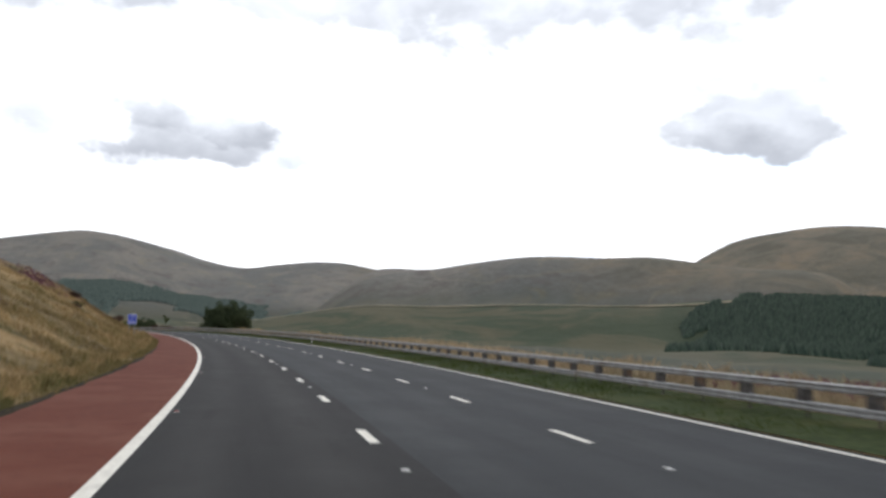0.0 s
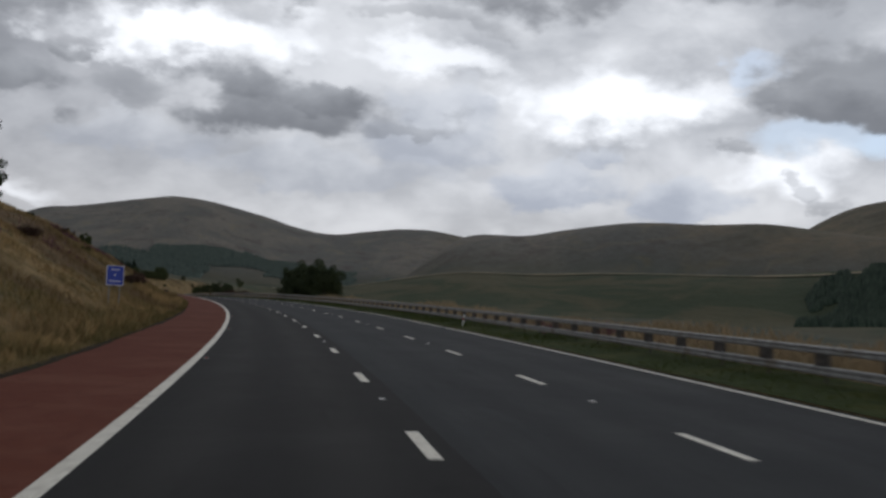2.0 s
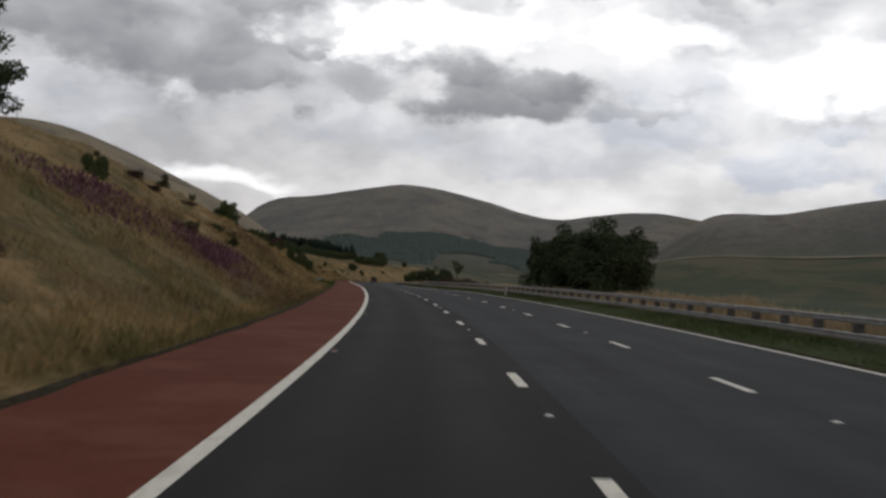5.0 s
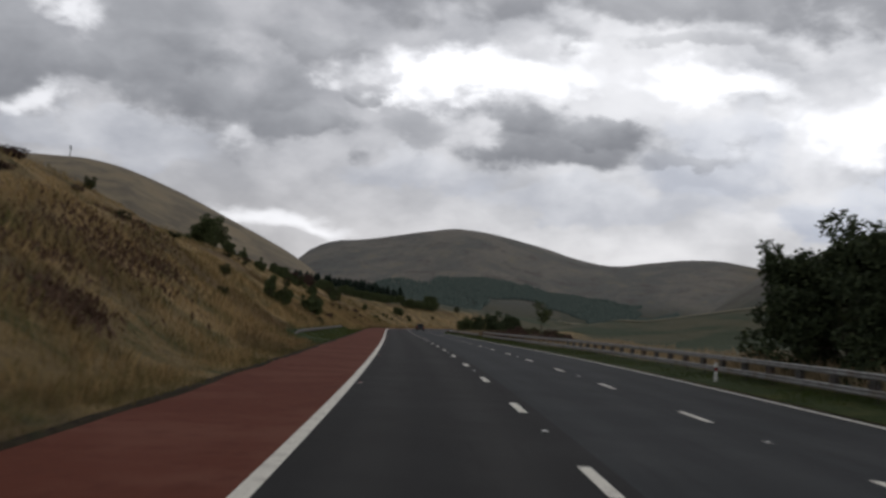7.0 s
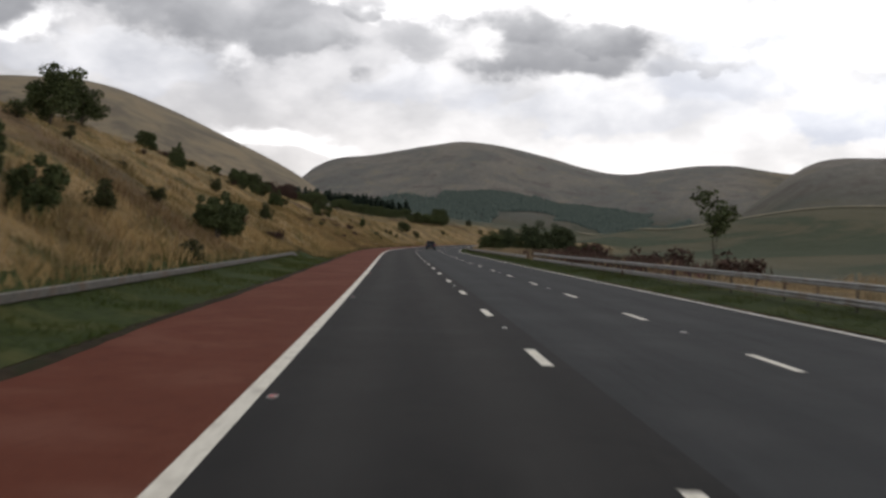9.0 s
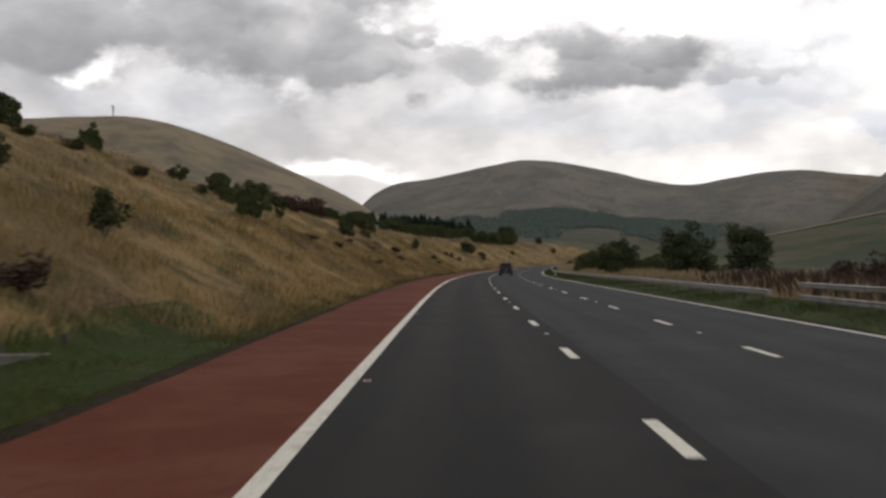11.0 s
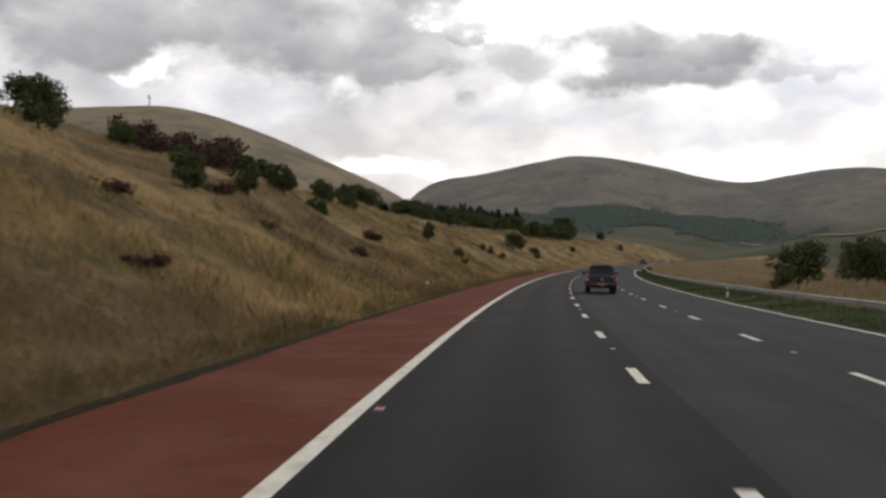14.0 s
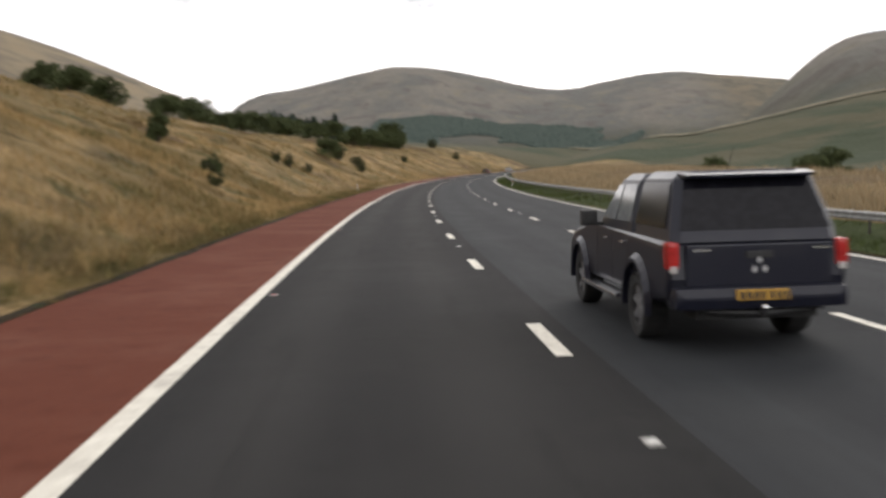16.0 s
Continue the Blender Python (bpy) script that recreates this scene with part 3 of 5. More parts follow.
left_us = -np.concatenate([[3.18, 3.45, 3.75, 4.0, 4.35, 4.8, 5.3, 5.9, 6.6], np.linspace(7.4, 30, 24), np.linspace(31.5, 76, 22)])
right_us = np.concatenate([[11.3, 11.6, 12.1, 12.8, 13.6, 14.4, 15.2, 16, 17], np.linspace(18.2, 76, 30)])
corridor("bank_ground", left_us[::-1], M_BANK, "rough dry grass bank rising beside the hard shoulder", "hillside", -80, 800)
corridor("reserve_ground", right_us, M_BANK, "rough dry grass beyond the central safety barrier", "verge", -80, 800)

# far ground, one sheet to the horizon, sunk beneath the road's own strip
r_rings = np.concatenate([[1.0], np.exp(np.linspace(np.log(25), np.log(4750), 175))])
a_rays = np.radians(np.concatenate([np.arange(-78, 78, 0.6), np.arange(78, 282.1, 4.0)]))
A, RR = np.meshgrid(a_rays, r_rings, indexing="ij")
gx, gy = (HILL_X - np.sin(A) * RR).ravel(), (HILL_Y + np.cos(A) * RR).ravel()
gs, gu = nearest_on_road(gx, gy)
gz = ground_height(gs, gu, gx, gy)
inside = step01(np.abs(gu), 70, 55) * ((gs > -75) & (gs < 792))
gz = gz - 7.0 * inside
me = big_mesh("ground", np.stack([gx, gy, gz], 1), grid_faces(len(a_rays), len(r_rings), True), M_MOOR, True)
tagged(new("ground", me), "brown and green moorland hills round a broad valley", "hills", kind="structure")


# ---------- carriageway ----------
def ribbon(name, s0, s1, u0, u1, z0, z1, mat, step=3.0, cols=1):
    """A strip along the road with a top and two sides."""
    n = max(2, int(round((s1 - s0) / step)) + 1)
    ss = np.linspace(s0, s1, n)
    us = np.concatenate([[u0], np.linspace(u0, u1, cols + 1), [u1]])
    zs = np.concatenate([[z0], np.full(cols + 1, z1), [z0]])
    S, U = np.meshgrid(ss, us, indexing="ij")
    X, Y = road_array(S.ravel(), U.ravel())
    Z = surface_z(S.ravel(), U.ravel()) + np.tile(zs, n)
    verts = np.stack([X, Y, Z], 1)
    faces = grid_faces(n, len(us)).tolist()
    k = len(us)
    faces += [list(range(k))[::-1], [(n - 1) * k + i for i in range(k)]]
    me = mesh_from(name, verts, faces, mat)
    uv = me.uv_layers.new(name="along")
    loops = np.empty(len(me.loops), dtype=np.int32)
    me.loops.foreach_get("vertex_index", loops)
    uv.data.foreach_set("uv", np.stack([U.ravel()[loops], S.ravel()[loops]], 1).ravel())
    return me


road = tagged(new("road", ribbon("road", -80, 802, -0.03, 4.02, -0.4, 0.0, M_LANE_NEW, cols=8)),
              "dark newly laid asphalt of the motorway's near lane", "road", kind="structure")
road_old = tagged(new("road_outer_lanes", ribbon("road_outer_lanes", -80, 802, 4.02, 11.32, -0.4, -0.003, M_LANE_OLD, cols=6)),
                  "grey worn asphalt of the two faster motorway lanes", "road", kind="structure")
shoulder = tagged(new("hard_shoulder", ribbon("hard_shoulder", -80, 802, -3.05, -0.03, -0.4, -0.002, M_RED, cols=4)),
                  "red asphalt hard shoulder beside the motorway", "road", kind="structure")


def ragged_edge():
    """Silt and broken edging between shoulder and bank."""
    ss = np.arange(-80, 802, 0.8)
    rng = np.random.RandomState(5)
    wob = np.interp(ss, ss[::4], rng.uniform(-0.10, 0.10, len(ss[::4]))) + rng.uniform(-0.03, 0.03, len(ss))
    us = np.stack([-2.98 + wob, -3.05 + wob * 0.8, -3.14 + wob * 0.5, np.full_like(ss, -3.30)], 1)
    zs = np.stack([np.full_like(ss, 0.001), 0.022 + 0.012 * rng.rand(len(ss)), 0.03 + 0.04 * rng.rand(len(ss)), np.full_like(ss, 0.0)], 1)
    S = np.repeat(ss, 4)
    X, Y = road_array(S, us.ravel())
    Z = surface_z(S, us.ravel()) + zs.ravel()
    return big_mesh("shoulder_edge", np.stack([X, Y, Z], 1), grid_faces(len(ss), 4, True), M_DIRT, True)


tagged(new("shoulder_edge", ragged_edge()), "silty broken edge of the hard shoulder", "kerb", kind="structure")
part("edge_line", ribbon("edge_line", -80, 802, -0.10, 0.10, -0.01, 0.005, M_PAINT), None, shoulder, "solid white edge line")
part("edge_line", ribbon("edge_line_outer", -80, 101.6, 10.98, 11.12, -0.01, 0.004, M_PAINT), None, road_old, "solid white edge line")
part("edge_line", ribbon("edge_line_outer", 102.4, 802, 10.98, 11.12, -0.01, 0.004, M_PAINT), None, road_old, "solid white edge line")

M_STUD_BODY = speckled("stud_iron", (0.20, 0.20, 0.19), (0.42, 0.41, 0.39), 30.0, 0.6, 0.2)
M_GLASS_WHITE, _n, _b = material("stud_glass", 0.15, 0.0, 0.6)
_b.inputs["Base Color"].default_value = (0.75, 0.75, 0.72, 1)
M_GLASS_RED, _n, _b = material("red_reflector", 0.2, 0.0, 0.6)
_b.inputs["Base Color"].default_value = (0.45, 0.02, 0.015, 1)


def stud_mesh(glass):
    bm = bmesh.new()
    box(bm, -0.055, 0.055, -0.08, 0.08, -0.01, 0.012, 0.004)
    n = len(bm.faces)
    box(bm, -0.035, 0.035, -0.035, 0.035, 0.010, 0.022, 0.004)
    me = bpy.data.meshes.new("road_stud")
    bm.to_mesh(me)
    bm.free()
    me.materials.append(M_STUD_BODY)
    me.materials.append(glass)
    me.polygons.foreach_set("material_index", [0 if i < n else 1 for i in range(len(me.polygons))])
    return me


STUD_WHITE, STUD_RED = stud_mesh(M_GLASS_WHITE), stud_mesh(M_GLASS_RED)


def along(s, u, z=0.0):
    """Pose of a thing that stands on the road's plan, facing along it."""
    p = on_road(s, u, z)
    climb = math.degrees(math.atan2(on_road(s + 1, u).z - on_road(s - 1, u).z, 2))
    return pose(p.x, p.y, p.z, climb, -float(np.interp(s, LEAN_S, LEAN)), math.degrees(heading(s)))


for u, owner, first, me, half in ((3.70, road, 14, STUD_WHITE, 0), (7.33, road_old, 14, STUD_WHITE, 0), (0.24, shoulder, 5, STUD_RED, 0)):
    for s in range(first - 36, 800, 18):
        ob = part("road_stud", me, None, owner)
        ob.matrix_world = along(s, u)

# lane dashes: 2 m of paint every 9 m
for u, owner in ((3.70, road), (7.33, road_old)):
    for k in range(-5, 89):
        s = 9 * k + 0.2
        wide = 0.085 if u < 5 else 0.07
        part("lane_dash", ribbon("lane_dash", s - 1.05, s + 1.05, u - wide, u + wide, -0.01, 0.004, M_PAINT, step=1.05), None, owner)


# ---------- safety barriers ----------
def rail_mesh(name, s0, s1, u, z0, z1, deep, mat):
    """A beam of rolled section, swept along the road with rounded corners and a hollow face."""
    n = int((s1 - s0) / 2.4) + 1
    h, c = (z1 - z0), 0.025
    sec = [(-deep / 2 + c, 0), (deep / 2 - c, 0), (deep / 2, c), (deep / 2, h - c), (deep / 2 - c, h), (-deep / 2 + c, h),
           (-deep / 2, h - c), (-deep / 2, h * 0.68), (-deep / 2 + 0.03, h * 0.58), (-deep / 2 + 0.03, h * 0.42), (-deep / 2, h * 0.32), (-deep / 2, c)]
    ss = np.linspace(s0, s1, n)
    S = np.repeat(ss, len(sec))
    U = u + np.tile([a for a, b in sec], n)
    X, Y = road_array(S, U)
    ends = np.minimum(np.clip((S - s0) / 5.0, 0, 1), np.clip((s1 - S) / 5.0, 0, 1))
    Z = surface_z(S, U) + z0 + np.tile([b for a, b in sec], n) - (1 - ends) * (z0 if s0 > 0 and u < 0 else 0)
    faces = []
    m = len(sec)
    for i in range(n - 1):
        for k in range(m):
            faces.append((i * m + k, i * m + (k + 1) % m, (i + 1) * m + (k + 1) % m, (i + 1) * m + k))
    faces += [tuple(range(m))[::-1], tuple((n - 1) * m + k for k in range(m))]
    return mesh_from(name, np.stack([X, Y, Z], 1), faces, mat)


def post_mesh(height, w=0.11, d=0.06):
    """A Z-section steel post."""
    bm = bmesh.new()
    box(bm, -d / 2, d / 2, -0.004, 0.004, -0.5, height)
    box(bm, -d / 2, -d / 2 + 0.008, -w / 2, 0.0, -0.5, height)
    box(bm, d / 2 - 0.008, d / 2, 0.0, w / 2, -0.5, height)
    me = bpy.data.meshes.new("post")
    bm.to_mesh(me)
    bm.free()
    me.materials.append(M_STEEL_DARK)
    return me


def spacer_mesh():
    bm = bmesh.new()
    box(bm, -0.05, 0.09, -0.21, 0.21, 0.0, 0.27, 0.012)
    me = bpy.data.meshes.new("spacer")
    bm.to_mesh(me)
    bm.free()
    me.materials.append(M_STEEL_DARK)
    return me


def safety_barrier(s0, s1, u, rails, label, spacer=None, post_h=0.7, first=None, steel=None):
    top = tagged(new("safety_barrier", None), label, "safety barrier")
    for z0, z1, deep in rails:
        part("rail", rail_mesh("rail", s0, s1, u, z0, z1, deep, steel or M_STEEL), None, top, "galvanised steel beam" if steel is None else "dull weathered steel beam")
    pm = post_mesh(post_h)
    side = 0.10 if u > 0 else -0.10
    s = s0 + 1.2 if first is None else first
    while s < s1:
        ob = part("post", pm, None, top)
        ob.matrix_world = along(s, u + side)
        if spacer and s < 250:
            ob = part("spacer", spacer, None, top, "dark square bracket between the beams")
            ob.matrix_world = along(s, u, rails[1][1] - 0.01)
        s += 2.4
    return top


M_STEEL_OLD = speckled("dull_old_steel", (0.085, 0.078, 0.070), (0.15, 0.143, 0.132), 6.0, 0.7, 0.3, 0.3, wear=(0.12, 0.085, 0.06), wear_scale=1.5)
safety_barrier(-60, 312, 13.2, [(0.78, 0.95, 0.14), (0.34, 0.53, 0.14)], "double-rail galvanised box-beam barrier on the central reserve", spacer_mesh(), 0.86, -58.9)
safety_barrier(314, 790, 12.75, [(0.46, 0.66, 0.14)], "single-rail galvanised box-beam barrier on the central reserve", None, 0.6)
safety_barrier(234, 296, -5.05, [(0.44, 0.64, 0.06)], "weathered steel beam barrier between hard shoulder and grass bank", None, 0.60, None, M_STEEL_OLD)


# ---------- plants ----------
def leaf_cloud(name, clumps, per, size, mat, rng, squash=0.8, tri=False):
    """Many small leaves gathered round clump centres (x, y, z, radius)."""
    c = np.array(clumps)
    w = c[:, 3] ** 2
    pick = rng.choice(len(c), int(per * len(c)), p=w / w.sum())
    n = len(pick)
    d = rng.normal(size=(n, 3))
    d /= np.linalg.norm(d, axis=1)[:, None]
    rad = rng.uniform(0.35, 1.0, n) ** 0.5 * c[pick, 3] * rng.uniform(0.75, 1.12, n)
    p = c[pick, :3] + d * rad[:, None] * np.array([1, 1, squash])
    a = rng.normal(size=(n, 3)) + d * 0.6
    a /= np.linalg.norm(a, axis=1)[:, None]
    b = np.cross(a, rng.normal(size=(n, 3)))
    b /= np.linalg.norm(b, axis=1)[:, None]
    t = np.cross(a, b)
    k = size * rng.uniform(0.6, 1.3, n)[:, None]
    verts = np.stack([p - b * k * 0.5, p + t * k * 0.42, p + b * k * 0.6, p - t * k * 0.42], 1).reshape(-1, 3)
    return big_mesh(name, verts, np.arange(4 * n).reshape(n, 4), mat)


def limbs(rng, height, spread, count, trunk_r, lean=0.1, low=0.28):
    """Trunk and limbs as one bmesh, and the places where leaves gather."""
    bm = bmesh.new()
    ends = []
    top = Vector((rng.uniform(-lean, lean) * height, rng.uniform(-lean, lean) * height, height * 0.72))
    path = [Vector((0, 0, -0.4))] + [top * f + Vector((rng.uniform(-1, 1), rng.uniform(-1, 1), 0)) * 0.04 * height for f in (0.12, 0.35, 0.65, 1.0)]
    tube(bm, path, [trunk_r * 1.35, trunk_r, trunk_r * 0.8, trunk_r * 0.5, trunk_r * 0.18], 8)
    for i in range(count):
        f = rng.uniform(low, 0.95)
        base = top * f
        ang = i * 2.4 + rng.uniform(-0.4, 0.4)
        out = spread * (1.15 - 0.55 * f) * rng.uniform(0.55, 1.0)
        tip = base + Vector((math.cos(ang) * out, math.sin(ang) * out, height * rng.uniform(0.02, 0.26)))
        mid = base.lerp(tip, 0.5) + Vector((0, 0, height * 0.05))
        tube(bm, [base, mid, tip], [trunk_r * 0.38, trunk_r * 0.22, trunk_r * 0.06], 5)
        ends += [(tip, 1.0), (mid, 0.7)]
    ends.append((top + Vector((0, 0, height * 0.08)), 0.9))
    return bm, ends


def make_tree(kind, seed, height, spread, leaves, leaf, mat, label, category, count=9, trunk_r=0.14, clump=0.34, low=0.28):
    rng = np.random.RandomState(seed)
    thing = tagged(new(kind, None), label, category)
    bm, ends = limbs(rng, height, spread, count, trunk_r, 0.1, low)
    part("trunk", bm, M_BARK, thing, "dark grey-brown bark")
    clumps = []
    for p, k in ends:
        for _ in range(2):
            q = p + Vector(rng.normal(size=3)) * spread * 0.16
            clumps.append((q.x, q.y, q.z, spread * clump * k * rng.uniform(0.6, 1.15)))
    part("crown", leaf_cloud("crown", clumps, leaves / len(clumps), leaf, mat, rng), None, thing)
    return thing


def make_bush(kind, seed, height, spread, leaves, leaf, mat, label):
    """A low bush, branching from the ground."""
    rng = np.random.RandomState(seed)
    thing = tagged(new(kind, None), label, "bush")
    bm = bmesh.new()
    clumps = []
    for i in range(9):
        ang, out = i * 2.4 + rng.uniform(-0.5, 0.5), spread * rng.uniform(0.15, 0.85)
        tip = Vector((math.cos(ang) * out, math.sin(ang) * out * 0.8, height * rng.uniform(0.32, 0.95) * (1.05 - 0.35 * out / spread)))
        tube(bm, [Vector((tip.x * 0.08, tip.y * 0.08, -0.25)), tip * 0.55 + Vector((0, 0, 0.1 * height)), tip], [0.05, 0.035, 0.012], 5)
        clumps.append((tip.x, tip.y, tip.z, spread * rng.uniform(0.16, 0.40)))
        clumps.append((tip.x * 0.8, tip.y * 0.8, tip.z * 0.5, spread * rng.uniform(0.28, 0.42)))
    part("stem", bm, M_BARK, thing)
    part("foliage", leaf_cloud("foliage", clumps, leaves / len(clumps), leaf, mat, rng, 0.85), None, thing)
    return thing


def make_spruce(seed, height, spread):
    """Whorls of drooping boughs round a straight stem."""
    rng = np.random.RandomState(seed)
    thing = tagged(new("spruce_tree", None), "tall dark green spruce in a shelter belt", "tree")
    bm = tube(bmesh.new(), [Vector((0, 0, -0.5)), Vector((0, 0, height * 0.5)), Vector((0, 0, height))], [0.2, 0.13, 0.02], 6)
    part("trunk", bm, M_BARK, thing)
    v, f = [], []
    z = height * 0.10
    while z < height * 0.98:
        reach = spread * (1 - z / height) ** 0.8 + 0.15
        for k in range(11):
            a = rng.uniform(0, 2 * math.pi)
            rr_, w = reach * rng.uniform(0.7, 1.1), 0.28 + 0.22 * reach
            ca, sa = math.cos(a), math.sin(a)
            dz = -0.28 * rr_ + rng.uniform(-0.2, 0.1)
            i = len(v)
            v += [(0, 0, z + 0.25), (ca * rr_ * 0.6 - sa * w, sa * rr_ * 0.6 + ca * w, z + dz * 0.5),
                  (ca * rr_, sa * rr_, z + dz), (ca * rr_ * 0.6 + sa * w, sa * rr_ * 0.6 - ca * w, z + dz * 0.5)]
            f.append((i, i + 1, i + 2, i + 3))
        z += 0.42
    part("crown", big_mesh("crown", np.array(v), np.array(f), M_NEEDLE), None, thing)
    return thing


def stand(s, u, sink=0.05, turn=0.0, size=(1, 1, 1)):
    """Pose of a plant on the ground at s, u."""
    p = on_road(s, u)
    z = height_at(p.x, p.y)
    return pose(p.x, p.y, z - sink, 0, 0, turn) @ Matrix.Diagonal((*size, 1))


def scatter(templates, places, group):
    """Copies of the templates at (s, u, height scale, width scale); the templates themselves take the first places."""
    rng = random.Random(7)
    for i, (s, u, h, w) in enumerate(places):
        src = templates[i % len(templates)]
        m = stand(s, u, 0.08, rng.uniform(0, 360), (w, w, h))
        if i < len(templates):
            src.matrix_world = m
            ob = src
        else:
            ob = copy_thing(src, Matrix.Identity(4))
            ob.matrix_world = m
        tagged(ob, group=group)


hawthorns = [make_tree("hawthorn_tree", 20 + k, 4.2, 1.9, 7000, 0.17, M_LEAF, "dense dark green hawthorn on the dry grass bank", "tree", 16, 0.10, 0.40, 0.10) for k in range(3)]
ashes = [make_tree("ash_tree", 40 + k, 8.0, 3.3, 13000, 0.24, M_LEAF_DARK, "full-crowned dark ash tree beside the motorway", "tree", 20, 0.17, 0.36, 0.12) for k in range(3)]
bushes = [make_bush("hawthorn_bush", 30 + k, 2.3, 1.55, 6000, 0.14, M_LEAF, "rounded dark green hawthorn bush on the dry grass bank") for k in range(3)]
gorses = [make_bush("gorse_bush", 60 + k, 1.6, 1.1, 1500, 0.12, M_LEAF_GORSE, "low dark gorse bush among dry grass") for k in range(3)]
scrubs = [make_bush("scrub_bush", 80 + k, 1.7, 1.6, 1500, 0.15, M_BRACKEN, "brown withered scrub on the hillside") for k in range(2)]

# s, u, height scale, width scale
HAWTHORN_AT = [
    (547, -12.6, 0.78, 0.90), (699, -30.6, 1.76, 2.02), (494, -31.3, 0.69, 0.93), (500, -30.7, 0.74, 1.00),
    (510, -34.8, 0.84, 1.13), (519, -34, 0.91, 1.23), (528, -30.4, 0.75, 1.02), (537, -33.1, 0.83, 1.12),
    (544, -30.9, 0.89, 1.20), (552, -33.2, 0.92, 1.24), (561, -32, 0.69, 0.93), (569, -31.1, 0.95, 1.28),
    (574, -29.9, 1.04, 1.41), (586, -29, 0.90, 1.21), (589, -28, 0.80, 1.08), (599, -30.8, 1.12, 1.52),
    (607, -28.3, 0.91, 1.23), (616, -29, 0.95, 1.29), (624, -27.6, 1.17, 1.58), (634, -25.4, 1.17, 1.58),
    (641, -26.2, 0.95, 1.29), (647, -24.5, 1.23, 1.67), (657, -25.6, 1.01, 1.37), (660, -26.2, 1.06, 1.43),
    (669, -24.6, 1.33, 1.80), (677, -24.7, 1.15, 1.55), (689, -27.1, 1.30, 1.75), (692, -28.3, 1.27, 1.71),
    (407, -26.7, 0.80, 0.85), (297, -22.5, 1.05, 1.05), (372, 22, 0.75, 1.00), (378, 24.5, 0.80, 1.10),
    (385, 23, 0.70, 1.10), (391, 26, 0.85, 1.10), (399, 25.5, 0.80, 1.10), (409, 27, 0.80, 1.10),
    (417, 26, 0.70, 1.10), (427, 30, 0.80, 1.10), (302, -21.8, 0.72, 0.85), (375, 15, 0.80, 0.85),
    (408, 15.6, 0.70, 0.75), (421, 23, 0.80, 0.95), (432, 28, 0.75, 0.90), (452, 33, 0.70, 0.95),
    (470, 37, 0.80, 0.90), (505, 44, 0.90, 1.20), (521, 47, 0.80, 1.00), (545, 42, 0.60, 0.90),
    (560, 45, 0.60, 0.90),
]
BUSH_AT = [
    (281, -7.5, 1.04, 0.80), (254, -8, 0.73, 0.55), (253, -8.7, 0.73, 0.55), (347, -13.2, 0.89, 0.69),
    (358, -17.4, 0.73, 0.55), (467, -13.2, 0.88, 0.66), (464, -9.3, 0.50, 0.50), (182, -14.8, 0.73, 0.55),
    (277, -7.3, 0.77, 0.76), (278.5, -8.2, 0.73, 0.67), (282, -8, 0.73, 0.74), (397, -13.9, 0.82, 0.74),
    (417, -26.4, 0.77, 0.98), (434, -23.5, 0.85, 1.23), (438, -23, 0.78, 1.10), (441, -22, 0.72, 0.98),
    (432, -16.5, 0.64, 0.61), (446, -20, 0.91, 0.98), (455, -20, 0.91, 0.98), (374, -22.2, 1.10, 0.92),
    (377, -23.5, 0.91, 0.98), (370, -17, 0.64, 0.43), (336, -26, 0.91, 1.23), (339, -26.5, 0.91, 1.10),
    (351, -26, 1.00, 0.74), (371, -26, 0.73, 0.74), (387, -26, 0.91, 0.98), (316, -18, 0.91, 0.67),
]
ASH_AT = [
    (207, -34.5, 1.70, 1.45), (214, -38, 1.50, 1.40), (205, -31.5, 0.90, 1.05), (198, 18.2, 0.64, 0.66),
    (201, 17.0, 0.66, 0.68), (204, 18.6, 0.70, 0.74), (206.5, 16.4, 0.66, 0.68), (209, 18.4, 0.70, 0.74),
    (211.5, 16.6, 0.66, 0.66), (214.5, 15.9, 0.60, 0.58), (214, 18.6, 0.68, 0.70), (202.5, 20.4, 0.68, 0.66),
    (346, 21, 0.50, 0.58), (356, 19, 0.50, 0.58),
    (366, 22, 0.50, 0.55), (386, 17.8, 0.48, 0.50), (397, 18.6, 0.42, 0.52), (390, 24, 0.50, 0.55),
]
